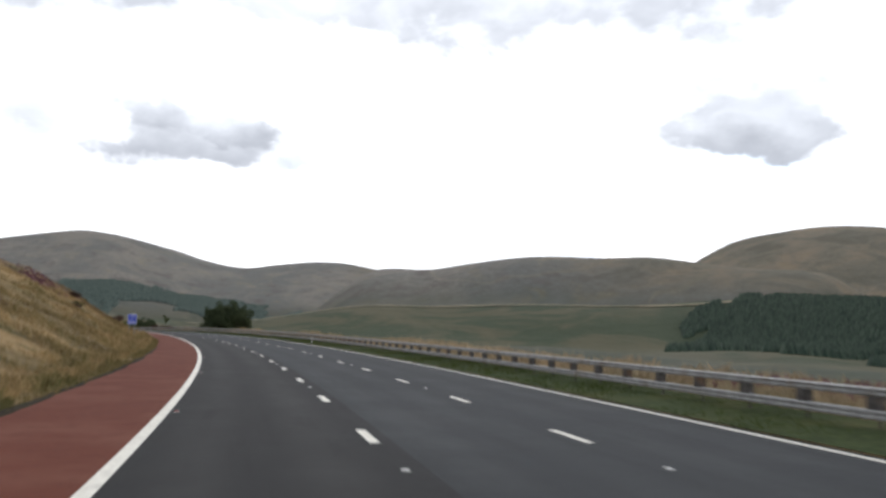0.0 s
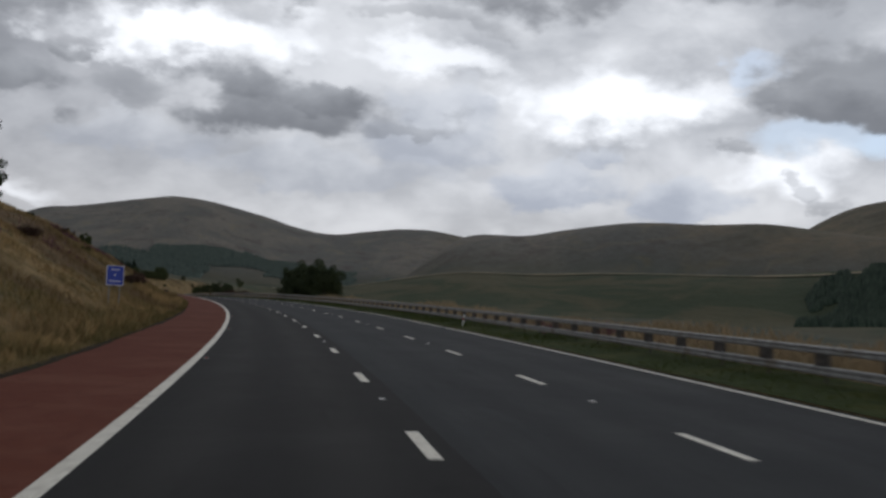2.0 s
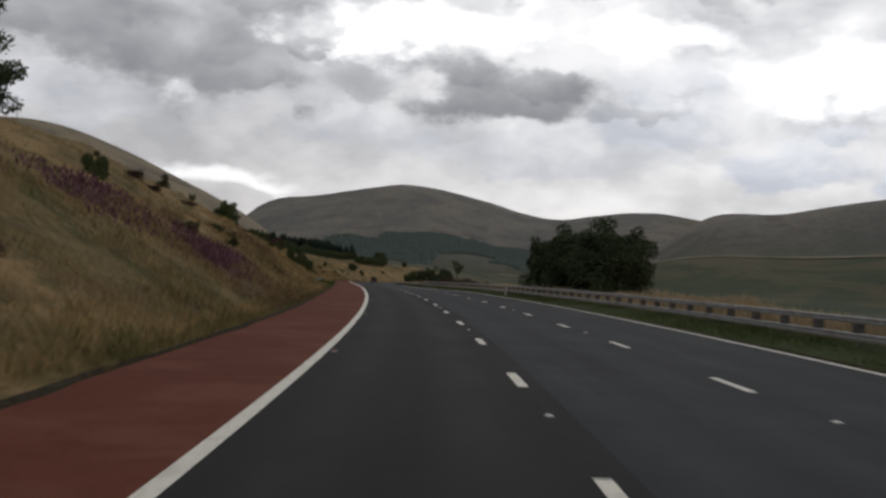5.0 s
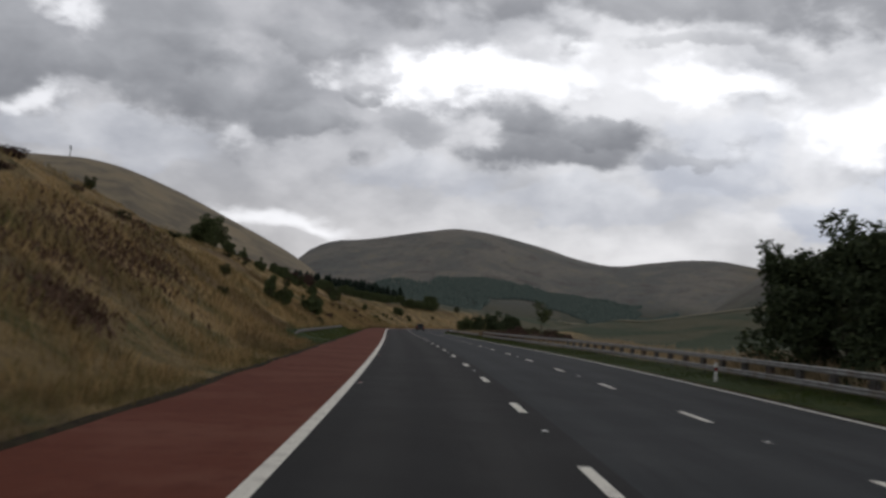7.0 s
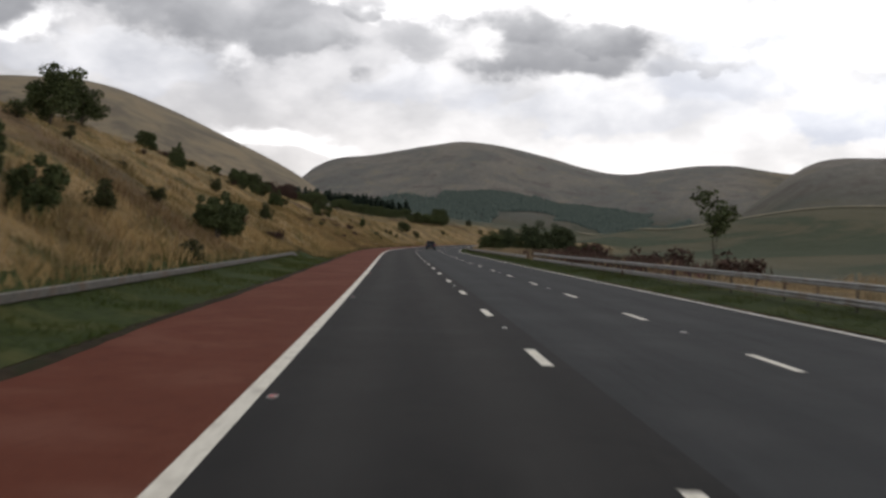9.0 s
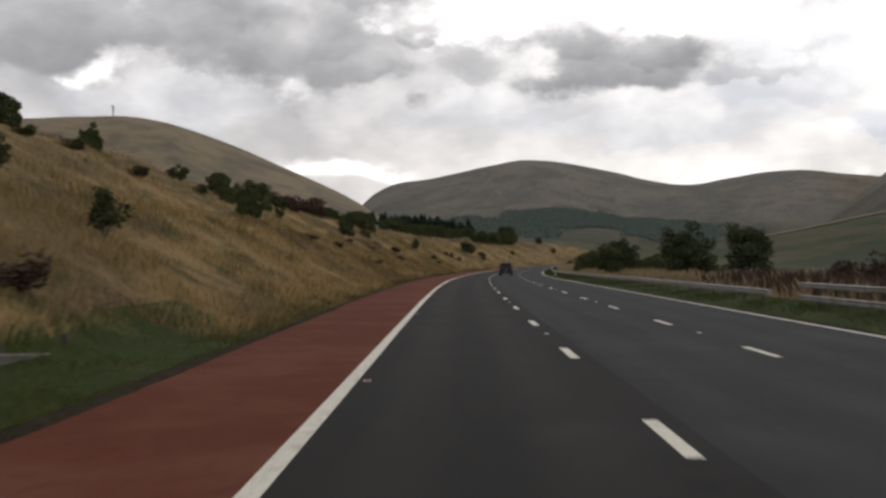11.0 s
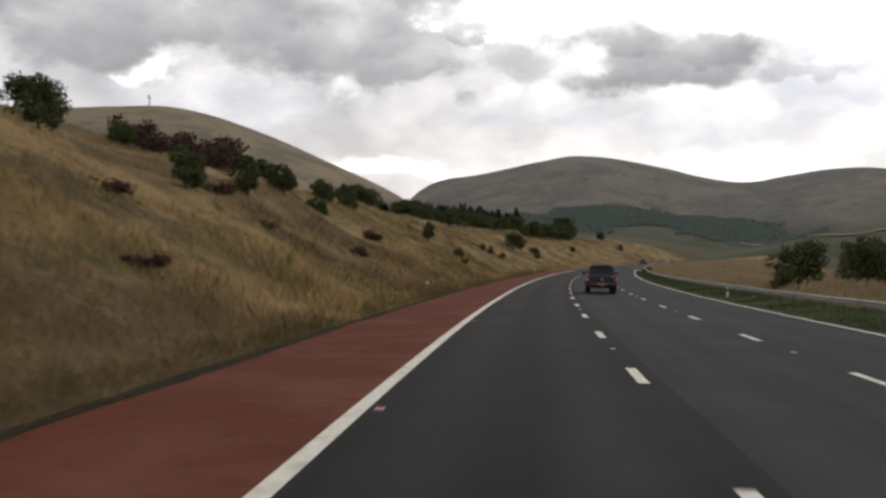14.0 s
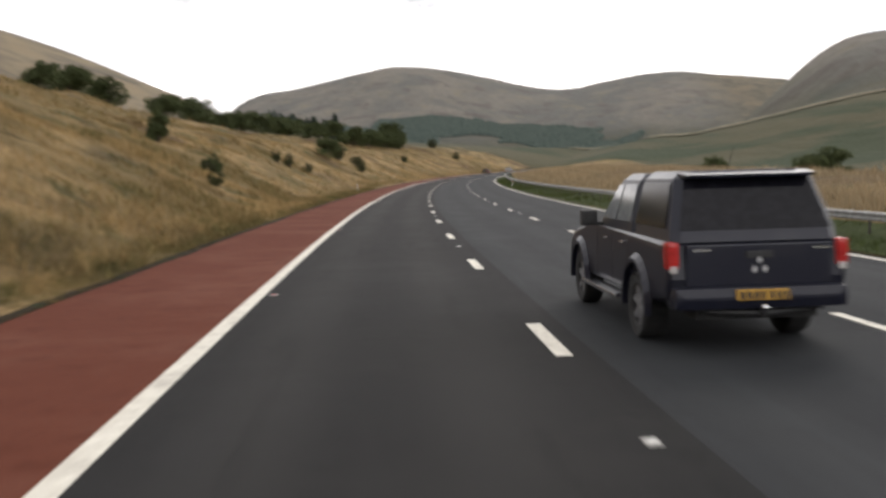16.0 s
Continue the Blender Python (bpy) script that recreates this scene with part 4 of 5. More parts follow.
GORSE_AT = [
    (308, -9.1, 0.87, 0.83), (310, -13.4, 0.75, 0.71), (414, -30, 1.50, 1.42), (362, -17.4, 1.38, 1.31),
    (411, -15.6, 1.19, 1.13), (263, -5.7, 0.50, 0.60), (361, -14, 0.62, 0.60), (418, -26.8, 0.94, 0.89),
    (427, -18.1, 1.25, 1.19), (442, -18.8, 1.12, 1.07), (563, -14, 1.62, 1.54), (552, -8.8, 1.00, 0.95),
    (427, -18.8, 0.81, 0.77), (461, -8.9, 0.50, 0.60), (502, -10.3, 0.75, 0.71), (565, -11.1, 1.06, 1.01),
    (629, -12.5, 1.12, 1.07), (716, -14.3, 1.50, 1.42), (500, -11.1, 0.69, 0.65), (506, -9, 0.69, 0.65),
    (564, -11.7, 0.69, 0.65), (456, -7.6, 0.50, 0.60), (752, -31, 2.25, 2.14), (224, -19.5, 0.81, 0.77),
    (243, -19.8, 0.62, 0.60), (243, -10.5, 0.50, 0.60), (249, -8.3, 0.56, 0.60), (262, -8.4, 0.75, 0.71),
    (209, -12.3, 0.33, 0.56), (215, -20.1, 0.25, 0.54), (277, -10.2, 0.43, 0.69), (174, -20.7, 0.39, 0.69),
    (231, -14.1, 0.34, 0.52), (62, -23, 0.45, 0.84), (450, -22.8, 0.29, 0.68), (88, -17, 0.31, 0.44),
    (430, -18.8, 0.46, 1.10), (332, -15.9, 0.34, 0.70), (200, -11.3, 0.45, 1.01), (204, -10.4, 0.37, 0.58),
    (385, -22.7, 0.43, 0.60), (276, -14.2, 0.35, 0.49), (195, -9.1, 0.37, 0.67), (93, -10, 0.33, 0.74),
    (263, -18.9, 0.34, 0.65), (332, -22.1, 0.43, 0.95), (336, -21.2, 0.47, 1.07), (75, -20, 0.36, 0.54),
    (231, -8.4, 0.36, 0.66), (366, -9.7, 0.41, 0.87), (272, -15.2, 0.39, 0.61), (99, -19.7, 0.46, 0.86),
    (189, -10.9, 0.41, 0.69), (349, -14, 0.44, 0.75), (257, -17.2, 0.35, 0.81), (288, -15.2, 0.41, 0.75),
    (354, -18.5, 0.47, 0.77), (138, -11.4, 0.28, 0.67), (359, -8.5, 0.26, 0.45), (239, -15.3, 0.29, 0.71),
]
SCRUB_AT = [
    (418, -24.4, 0.95, 1.20), (433, -25.8, 1.47, 1.87), (433, -29.3, 1.58, 2.00), (433, -26.4, 1.32, 1.67),
    (430.3, -26, 1.44, 1.49), (427.6, -23.2, 1.15, 1.04),
    (428.8, -27.3, 1.10, 1.20), (428.9, -26.7, 1.02, 1.43), (425.1, -23.4, 1.45, 1.19), (427, -25.2, 1.32, 1.30),
    (428.3, -24.8, 1.47, 1.25), (426.6, -24.4, 1.12, 1.15), (433.7, -25.2, 1.27, 1.01), (426.4, -25, 1.01, 1.31),
    (429.2, -27.1, 1.31, 1.23), (429.8, -25.9, 1.35, 1.37), (421.3, -27.1, 1.34, 1.48), (424.3, -25.5, 1.30, 1.16),
    (187, -10.8, 0.43, 0.69), (238, -18.9, 0.26, 0.46), (402, -14.5, 0.45, 0.78), (327, -22, 0.35, 0.53),
    (113, -12, 0.43, 0.76), (332, -15.8, 0.31, 0.50), (297, -7.2, 0.42, 0.72), (318, -21.7, 0.25, 0.42),
    (82, -9.2, 0.27, 0.67), (410, -8.5, 0.36, 0.62), (204, -18, 0.38, 0.61), (216, -20.6, 0.39, 0.70),
    (160, -16.1, 0.41, 0.75), (235, -22, 0.46, 1.11), (384, -11.5, 0.35, 0.80), (291, -8.8, 0.38, 0.59),
    (377, -7.8, 0.26, 0.62), (133, -7.4, 0.44, 1.03), (367, -22.9, 0.25, 0.51), (400, -11.1, 0.28, 0.59),
    (369, -13.7, 0.33, 0.58), (355, -10.2, 0.30, 0.62), (149, -7.4, 0.36, 0.56), (208, -12.5, 0.43, 1.06),
    (361, -23.3, 0.35, 0.58), (429, -11.3, 0.45, 0.83), (206, -16.9, 0.40, 0.70), (220, -16.3, 0.27, 0.57),
    (272, 17.2, 0.90, 1.00), (286, 17.5, 0.80, 1.20), (294, 17.8, 1.00, 1.00), (307, 17.5, 0.90, 1.20),
    (320, 18, 1.00, 1.10),
]
rowan = make_tree("rowan_tree", 101, 4.4, 1.0, 1500, 0.13, M_LEAF, "slender rowan with a thin open crown behind the barrier", "tree", 9, 0.06, 0.46, 0.5)
rowan.matrix_world = stand(267.5, 14.3, 0.08, 40.0, (0.95, 0.95, 0.92))
scatter(hawthorns, HAWTHORN_AT, "hawthorns on the bank")
scatter(bushes, BUSH_AT, "hawthorn bushes on the bank")
scatter(ashes, ASH_AT, "ash trees by the motorway")
scatter(gorses, GORSE_AT, "gorse bushes on the bank")
scatter(scrubs, SCRUB_AT, "brown scrub on the bank")


# ---------- grass ----------
def grass(name, s0, s1, u0, u1, count, tall, wide, mat, seed, label, power=1.0, clear=None, z_off=0.0, clumpy=0.55):
    """Bent blades in loose tufts, each blade two triangles."""
    rng = np.random.RandomState(seed)
    tufts = max(1, count // 9)
    ts = rng.uniform(s0, s1, tufts)
    tu = u0 + (u1 - u0) * rng.uniform(0, 1, tufts) ** power
    i = rng.randint(0, tufts, count)
    S, U = ts[i] + rng.normal(0, 0.16, count), tu[i] + rng.normal(0, 0.16, count)
    loose = rng.rand(count) > clumpy
    S[loose] = rng.uniform(s0, s1, loose.sum())
    U[loose] = u0 + (u1 - u0) * rng.uniform(0, 1, loose.sum()) ** power
    lo, hi = min(u0, u1), max(u0, u1)
    keep = (U > lo) & (U < hi)
    if clear is not None:
        keep &= ~clear(S, U)
    S, U = S[keep], U[keep]
    n = len(S)
    X, Y = road_array(S, U)
    Z = ground_height(S, U, X, Y) - 0.03 + z_off
    lush = 0.72 + 0.34 * waves(X, Y, 11, 33) + 0.28 * waves(X, Y, 3.6, 34)
    h = tall * np.clip(lush, 0.22, 1.5) * rng.uniform(0.5, 1.15, n)
    a = rng.uniform(0, 2 * np.pi, n)
    lean = h * rng.uniform(0.08, 0.5, n)
    la = rng.uniform(0, 2 * np.pi, n)
    w = wide * rng.uniform(0.6, 1.4, n)
    base = np.stack([X, Y, Z], 1)
    side = np.stack([np.cos(a), np.sin(a), np.zeros(n)], 1) * w[:, None]
    drift = np.stack([np.cos(la) * lean, np.sin(la) * lean, np.zeros(n)], 1)
    up = np.zeros((n, 3))
    up[:, 2] = h
    verts = np.stack([base - side, base + side, base + up * 0.62 + drift * 0.4 + side * 0.6, base + up + drift], 1).reshape(-1, 3)
    me = big_mesh(name, verts, np.arange(4 * n).reshape(n, 4), mat)
    return tagged(new(name, me), label, "grass", kind="stuff")


def mown(S, U):
    return (S > 232) & (S < 300) & (U > -5.4)


def herb_strip(S, U):
    return (S > 272) & (S < 335) & (np.sin(S * 1.7 + U * 3.1) < 0.75)


grass("bank_grass", -5, 470, -3.6, -13, 215000, 0.52, 0.010, M_BLADE, 1, "tall dry straw-coloured grass on the bank", 1.5, mown)
grass("upper_bank_grass", 20, 520, -12, -36, 130000, 0.45, 0.014, M_BLADE, 2, "dry straw-coloured grass higher up the bank", 1.2)
grass("far_bank_grass", 440, 760, -4.0, -30, 70000, 0.5, 0.018, M_BLADE, 3, "dry straw-coloured grass on the far bank", 1.3)
grass("edge_grass", -5, 520, -3.05, -4.6, 100000, 0.30, 0.010, M_BLADE_EDGE, 4, "olive green grass along the hard shoulder", 1.0, mown)
grass("mown_grass", 231, 304, -3.08, -6.2, 45000, 0.16, 0.010, M_BLADE_GREEN, 5, "mown green grass round the side barrier", 1.0)
grass("reserve_grass", -10, 560, 11.3, 13.9, 90000, 0.20, 0.010, M_BLADE_GREEN, 6, "short green grass on the central reserve", 1.0)
grass("tall_reserve_grass", -10, 600, 13.9, 20.0, 110000, 0.72, 0.011, M_BLADE_PALE, 7, "tall dry seeding grass behind the barrier", 1.3, herb_strip)
grass("mound_grass", 420, 700, 15.0, 44.0, 60000, 0.6, 0.022, M_BLADE_PALE, 8, "dry grass on the low mound beyond the barrier", 1.0)


def turf_strip(name, s0, s1, u0, u1, label):
    """Green turf over the soil, following the ground a finger's width above it."""
    ss, us = np.arange(s0, s1 + 0.1, 2.5), np.linspace(u0, u1, 8)
    S, U = np.meshgrid(ss, us, indexing="ij")
    S, U = S.ravel(), U.ravel()
    X, Y = road_array(S, U)
    Z = ground_height(S, U, X, Y) + 0.02
    me = big_mesh(name, np.stack([X, Y, Z], 1), grid_faces(len(ss), len(us)), M_VERGE, True)
    return tagged(new(name, me), label, "verge", kind="structure")


turf_strip("verge", -80, 795, 11.33, 14.0, "green turf verge of the central reserve")
turf_strip("verge", 230, 306, -6.0, -3.28, "mown green verge round the side barrier")


def flowers(name, spots, tall, mat, seed, label, category):
    """Patches of upright flowering stems: (s, u, length, width, count)."""
    rng = np.random.RandomState(seed)
    vs = []
    for s, u, ls, lu, n in spots:
        S, U = s + rng.normal(0, ls / 2, n), u + rng.normal(0, lu / 2, n)
        X, Y = road_array(S, U)
        Z = ground_height(S, U, X, Y) - 0.03
        h = tall * rng.uniform(0.5, 1.1, n)
        a = rng.uniform(0, 2 * np.pi, n)
        side = np.stack([np.cos(a), np.sin(a), np.zeros(n)], 1) * (0.05 * rng.uniform(0.5, 1.3, n))[:, None]
        base = np.stack([X, Y, Z], 1)
        up = np.stack([rng.normal(0, 0.12, n), rng.normal(0, 0.12, n), h], 1)
        vs.append(np.stack([base, base + up * 0.6 + side, base + up, base + up * 0.6 - side], 1).reshape(-1, 3))
    v = np.concatenate(vs)
    return tagged(new(name, big_mesh(name, v, np.arange(len(v)).reshape(-1, 4), mat)), label, category, kind="stuff")


flowers("heather", [
    (181, -8.8, 5, 2.2, 420),
    (180, -8.3, 5, 2.2, 420),
    (175, -14, 5, 2.2, 420),
    (174, -12.6, 5, 2.2, 420),
    (175, -11.6, 5, 2.2, 420),
    (162, -15.6, 5, 2.2, 420),
    (105, -14.9, 5, 2.2, 420),
    (104, -13.7, 5, 2.2, 420),
    (184, -8.5, 9, 1.6, 900),
    (92, 15.5, 9, 1.5, 500),
    (24, 17, 9, 1.5, 600),
    (283, 16, 12, 1.6, 700),
    (300, 16, 9, 1.6, 500),
    (120, -12, 8, 2.5, 300),
    (352, 15.5, 14, 1.5, 400),
], 0.42, M_HEATHER, 50, "purple heather in bloom on the dry bank", "heather")

flowers("bracken", [(206, -10.8, 8, 2.6, 1100), (213, -9.8, 8, 2.4, 1000), (224, -12.2, 8, 2.0, 800), (219, -9.6, 7, 1.8, 700), (202, -7.0, 3, 1.0, 400), (236, -14, 8, 1.8, 500)],
        0.32, M_BRACKEN_LOW, 52, "dark brown bracken dying back on the bank", "bracken")
flowers("willowherb", [(284, 15.9, 10, 1.8, 1000), (298, 16.0, 12, 1.8, 1300), (312, 16.2, 12, 1.8, 1200), (326, 16.4, 10, 1.8, 700)], 0.85, M_HERB, 51, "dark red-stemmed willowherb gone over, behind the barrier", "willowherb")


# ---------- woods ----------
def far_wood(name, spots, label, seed, mat, tall=9.5):
    """Plantations on the far hillsides: (azimuth, distance, half azimuth, half depth, trees)."""
    rng = np.random.RandomState(seed)
    xs, ys = [], []
    for a, r, da, dr, n in spots:
        q = rng.uniform(-1, 1, (n, 2))
        aa = np.radians(a + q[:, 0] * da + 0.08 * da * np.sin(q[:, 1] * 5))
        rr_ = r + q[:, 1] * dr * (0.75 + 0.25 * np.sin(q[:, 0] * 4 + a))
        xs.append(HILL_X - np.sin(aa) * rr_)
        ys.append(HILL_Y + np.cos(aa) * rr_)
    x, y = np.concatenate(xs), np.concatenate(ys)
    s, u = nearest_on_road(x, y)
    z = ground_height(s, u, x, y) - 0.5
    n = len(x)
    h = tall * rng.uniform(0.7, 1.25, n)
    w = h * rng.uniform(0.30, 0.42, n)
    ring = [(math.cos(k * 2 * math.pi / 5), math.sin(k * 2 * math.pi / 5)) for k in range(5)]
    verts = [np.stack([x + c * w, y + d * w, z + h * 0.08], 1) for c, d in ring] + [np.stack([x, y, z + h], 1)]
    v = np.stack(verts, 1).reshape(-1, 3)
    b = np.arange(n)[:, None] * 6
    f = np.concatenate([np.concatenate([b + k, b + (k + 1) % 5, b + 5], 1) for k in range(5)])
    return tagged(new(name, big_mesh(name, v, f, mat)), label, "forest", kind="stuff")


spruces = [make_spruce(90 + k, 9.0 + k, 3.3) for k in range(2)]
_rng = random.Random(12)
for k in range(90):
    f, side = _rng.random(), _rng.uniform(-13, 13)
    x, y = -146 - 122 * f - side, 703 + 195 * f + side * 0.6
    m = pose(x, y, height_at(x, y) - 0.1, 0, 0, _rng.uniform(0, 360)) @ Matrix.Diagonal((_rng.uniform(0.9, 1.4), _rng.uniform(0.9, 1.4), _rng.uniform(0.6, 0.9), 1))
    ob = spruces[k] if k < 2 else copy_thing(spruces[k % 2], Matrix.Identity(4))
    ob.matrix_world = m
    tagged(ob, group="spruces of the shelter belt")


# the far trees wear the needle colour that has haze mixed in
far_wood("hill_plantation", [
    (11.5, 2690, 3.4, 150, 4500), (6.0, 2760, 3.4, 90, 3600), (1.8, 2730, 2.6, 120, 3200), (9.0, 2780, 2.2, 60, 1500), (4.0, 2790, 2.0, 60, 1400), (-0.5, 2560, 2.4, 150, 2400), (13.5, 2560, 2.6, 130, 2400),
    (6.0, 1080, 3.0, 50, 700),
], "dark spruce plantation across the foot of the hills", 70, M_NEEDLE_HAZED)
far_wood("valley_plantation", [(-37.0, 630, 1.2, 55, 500), (-39.7, 620, 1.6, 150, 2200), (-44.0, 620, 3.2, 200, 6500), (-51.0, 630, 4.0, 195, 8500), (-59.0, 640, 4.0, 190, 7500)],
         "dark young spruce plantation across the valley", 71, M_NEEDLE, 6.0)


def field_track():
    """A pale grass track along the crest of the low spur."""
    aa = np.radians(np.arange(-60, 3, 0.5))
    rows = []
    for a in aa:
        r0 = 692 + 9 * math.sin(a * 14)
        for dr in (-4.5, -1.5, 1.5, 4.5):
            rows.append((HILL_X - math.sin(a) * (r0 + dr), HILL_Y + math.cos(a) * (r0 + dr)))
    x, y = np.array(rows).T
    s, u = nearest_on_road(x, y)
    z = ground_height(s, u, x, y) + 0.8
    return big_mesh("track", np.stack([x, y, z], 1), grid_faces(len(aa), 4, True), M_STRAW, True)


M_STRAW = speckled("pale_track_grass", (0.16, 0.135, 0.085), (0.26, 0.22, 0.14), 0.8, 0.95, wear=(0.09, 0.09, 0.05), wear_scale=0.05)
tagged(new("track", field_track()), "pale grassy track along the green spur", "track", kind="structure")


# ---------- signs, posts, mast ----------
M_BLUE = speckled("blue_sign_face", (0.012, 0.035, 0.30), (0.018, 0.05, 0.38), 6.0, 0.35, 0.0, 0.5, local=True)
M_WHITE = speckled("white_sign_face", (0.66, 0.66, 0.66), (0.78, 0.78, 0.78), 9.0, 0.4, 0.0, 0.5, local=True)
M_POST_WHITE = speckled("white_plastic_post", (0.55, 0.55, 0.53), (0.74, 0.74, 0.72), 8.0, 0.5, wear=(0.35, 0.33, 0.29), wear_scale=4.0, local=True)
M_GREY_POST = speckled("grey_post", (0.20, 0.21, 0.21), (0.30, 0.31, 0.31), 8.0, 0.55, 0.4, local=True)
M_BLACK = speckled("black_band", (0.012, 0.012, 0.012), (0.03, 0.03, 0.03), 8.0, 0.6, local=True)


def location_sign(s, u, z0, wide, high):
    """Blue motorway plate on two legs; its small writing is shown as bars."""
    top = tagged(new("road_sign", None), "blue motorway location plate with white border on grey legs", "road sign")
    bm = box(bmesh.new(), -wide / 2, wide / 2, -0.008, 0.008, z0, z0 + high, 0.005)
    plate = part("plate", bm, M_BLUE, top)
    for x0, x1, a, b in ((-wide / 2, wide / 2, z0, z0 + 0.025), (-wide / 2, wide / 2, z0 + high - 0.025, z0 + high),
                         (-wide / 2, -wide / 2 + 0.025, z0 + 0.025, z0 + high - 0.025), (wide / 2 - 0.025, wide / 2, z0 + 0.025, z0 + high - 0.025)):
        part("border", box(bmesh.new(), x0, x1, -0.012, -0.0085, a, b), M_WHITE, plate)
    for row, (half, zz) in enumerate(((0.20, 0.80), (0.06, 0.52), (0.27, 0.22))):
        n = (3, 1, 4)[row]
        for k in range(n):
            x = (k - (n - 1) / 2) * 2 * half / max(n, 1)
            w = half / max(n, 1) * 0.5
            part("writing_bar", box(bmesh.new(), x - w, x + w, -0.0115, -0.0085, z0 + high * zz - 0.04, z0 + high * zz + 0.04), M_WHITE, plate)
    for x in (-wide * 0.3, wide * 0.3):
        part("leg", tube(bmesh.new(), [Vector((x, 0.04, -0.6)), Vector((x, 0.04, z0 + high * 0.95))], [0.03, 0.03], 8), M_GREY_POST, top)
    p = on_road(s, u)
    top.matrix_world = pose(p.x, p.y, height_at(p.x, p.y), 0, 0, math.degrees(heading(s)) + 6)


location_sign(102.5, -5.5, 1.05, 0.82, 0.98)


def marker_post(s, u, tall=0.62):
    top = tagged(new("marker_post", None), "slim white roadside marker post with red reflector", "marker post", "marker posts along the road")
    part("post", box(bmesh.new(), -0.05, 0.05, -0.03, 0.03, -0.3, tall, 0.012), M_POST_WHITE, top)
    part("band", box(bmesh.new(), -0.053, 0.053, -0.033, 0.033, tall - 0.30, tall - 0.16), M_BLACK, top, "black band")
    part("reflector", box(bmesh.new(), -0.03, 0.03, -0.038, -0.031, tall - 0.28, tall - 0.19, 0.003), M_GLASS_RED, top, "red reflector")
    p = on_road(s, u)
    top.matrix_world = pose(p.x, p.y, height_at(p.x, p.y), 0, 0, math.degrees(heading(s)))
    return top


first_post = marker_post(406.5, -4.1)
for s, u in ((506.5, -4.1), (102.0, 12.1), (212.0, 12.1), (408.0, 12.0), (508.0, 12.0), (608.0, 12.0)):
    p = on_road(s, u)
    ob = copy_thing(first_post, Matrix.Identity(4))
    ob.matrix_world = pose(p.x, p.y, height_at(p.x, p.y), 0, 0, math.degrees(heading(s)))


MAST_AZ = 32.3


def radio_mast(x, y, tall):
    """Lattice mast with dishes and a small hut on the hilltop."""
    top = tagged(new("radio_mast", None), "small lattice radio mast with a hut on the hilltop", "mast")
    for sx, sy in ((-1, -1), (1, -1), (1, 1), (-1, 1)):
        part("leg", tube(bmesh.new(), [Vector((sx * 1.0, sy * 1.0, -1)), Vector((sx * 0.7, sy * 0.7, tall))], [0.38, 0.30], 5), M_GREY_POST, top)
    for k in range(5):
        z0, z1 = tall * k / 5, tall * (k + 1) / 5
        for sy in (-0.85, 0.85):
            part("brace", tube(bmesh.new(), [Vector((-0.85, sy, z0)), Vector((0.85, sy, z1))], [0.1, 0.1], 4), M_GREY_POST, top)
    for z, x0 in ((tall * 0.92, -1.5), (tall * 0.75, 1.5)):
        part("antenna", box(bmesh.new(), x0 - 0.6, x0 + 0.6, -0.7, 0.7, z - 2.6, z + 2.2, 0.1), M_GREY_POST, top)
    part("hut", box(bmesh.new(), -8, -3.5, -2, 2, -1, 3.0, 0.05), M_GREY_POST, top)
    part("fence", box(bmesh.new(), -11, 3, -3.1, -3.0, -0.5, 1.8), M_GREY_POST, top)
    top.matrix_world = pose(x, y, height_at(x, y), 0, 0, 30)


radio_mast(HILL_X - math.sin(radians(MAST_AZ)) * 1710, HILL_Y + math.cos(radians(MAST_AZ)) * 1710, 22.0)


# ---------- vehicles ----------
def car_paint(name, col):
    m, nt, b = material(name, 0.38, 0.1, 0.3)
    fleck = noise_tex(nt, nt.nodes.new("ShaderNodeTexCoord").outputs["Object"], 3.0, 4.0)
    dirt = tuple(0.7 * c + 0.016 for c in col)
    nt.links.new(mix_col(nt, smooth(nt, fleck, 0.45, 0.75, 0.0, 0.5), col, dirt), b.inputs["Base Color"])
    b.inputs["Coat Weight"].default_value, b.inputs["Coat Roughness"].default_value = 0.25, 0.12
    return m


def plain(name, col, rough, metal=0.0, spec=0.5):
    return speckled(name, col, tuple(min(1, c * 1.35 + 0.004) for c in col), 12.0, rough, metal, spec, local=True)


M_NAVY = car_paint("navy_car_paint", (0.009, 0.010, 0.020))
M_SILVER = car_paint("silver_car_paint", (0.30, 0.31, 0.32))
M_DARKCAR = car_paint("black_car_paint", (0.015, 0.015, 0.016))
M_CARGLASS = plain("tinted_car_glass", (0.006, 0.006, 0.009), 0.12, 0.0, 0.22)
M_CLEARGLASS = plain("side_window_glass", (0.16, 0.17, 0.18), 0.08)
M_PLASTIC = plain("black_plastic", (0.016, 0.016, 0.017), 0.6)
M_TYRE = plain("tyre_rubber", (0.014, 0.014, 0.014), 0.85)
M_ALLOY = plain("alloy_wheel", (0.34, 0.34, 0.35), 0.4, 0.7)
M_CHROME = plain("chrome", (0.62, 0.62, 0.63), 0.18, 1.0)
M_EMBLEM = plain("bright_emblem_metal", (0.62, 0.62, 0.63), 0.5, 0.2)
M_LAMP_RED = plain("red_lamp_lens", (0.34, 0.012, 0.010), 0.25)
M_LAMP_CLEAR = plain("clear_lamp_lens", (0.40, 0.37, 0.36), 0.25)
M_PLATE_YELLOW = plain("yellow_plate", (0.40, 0.22, 0.03), 0.5)


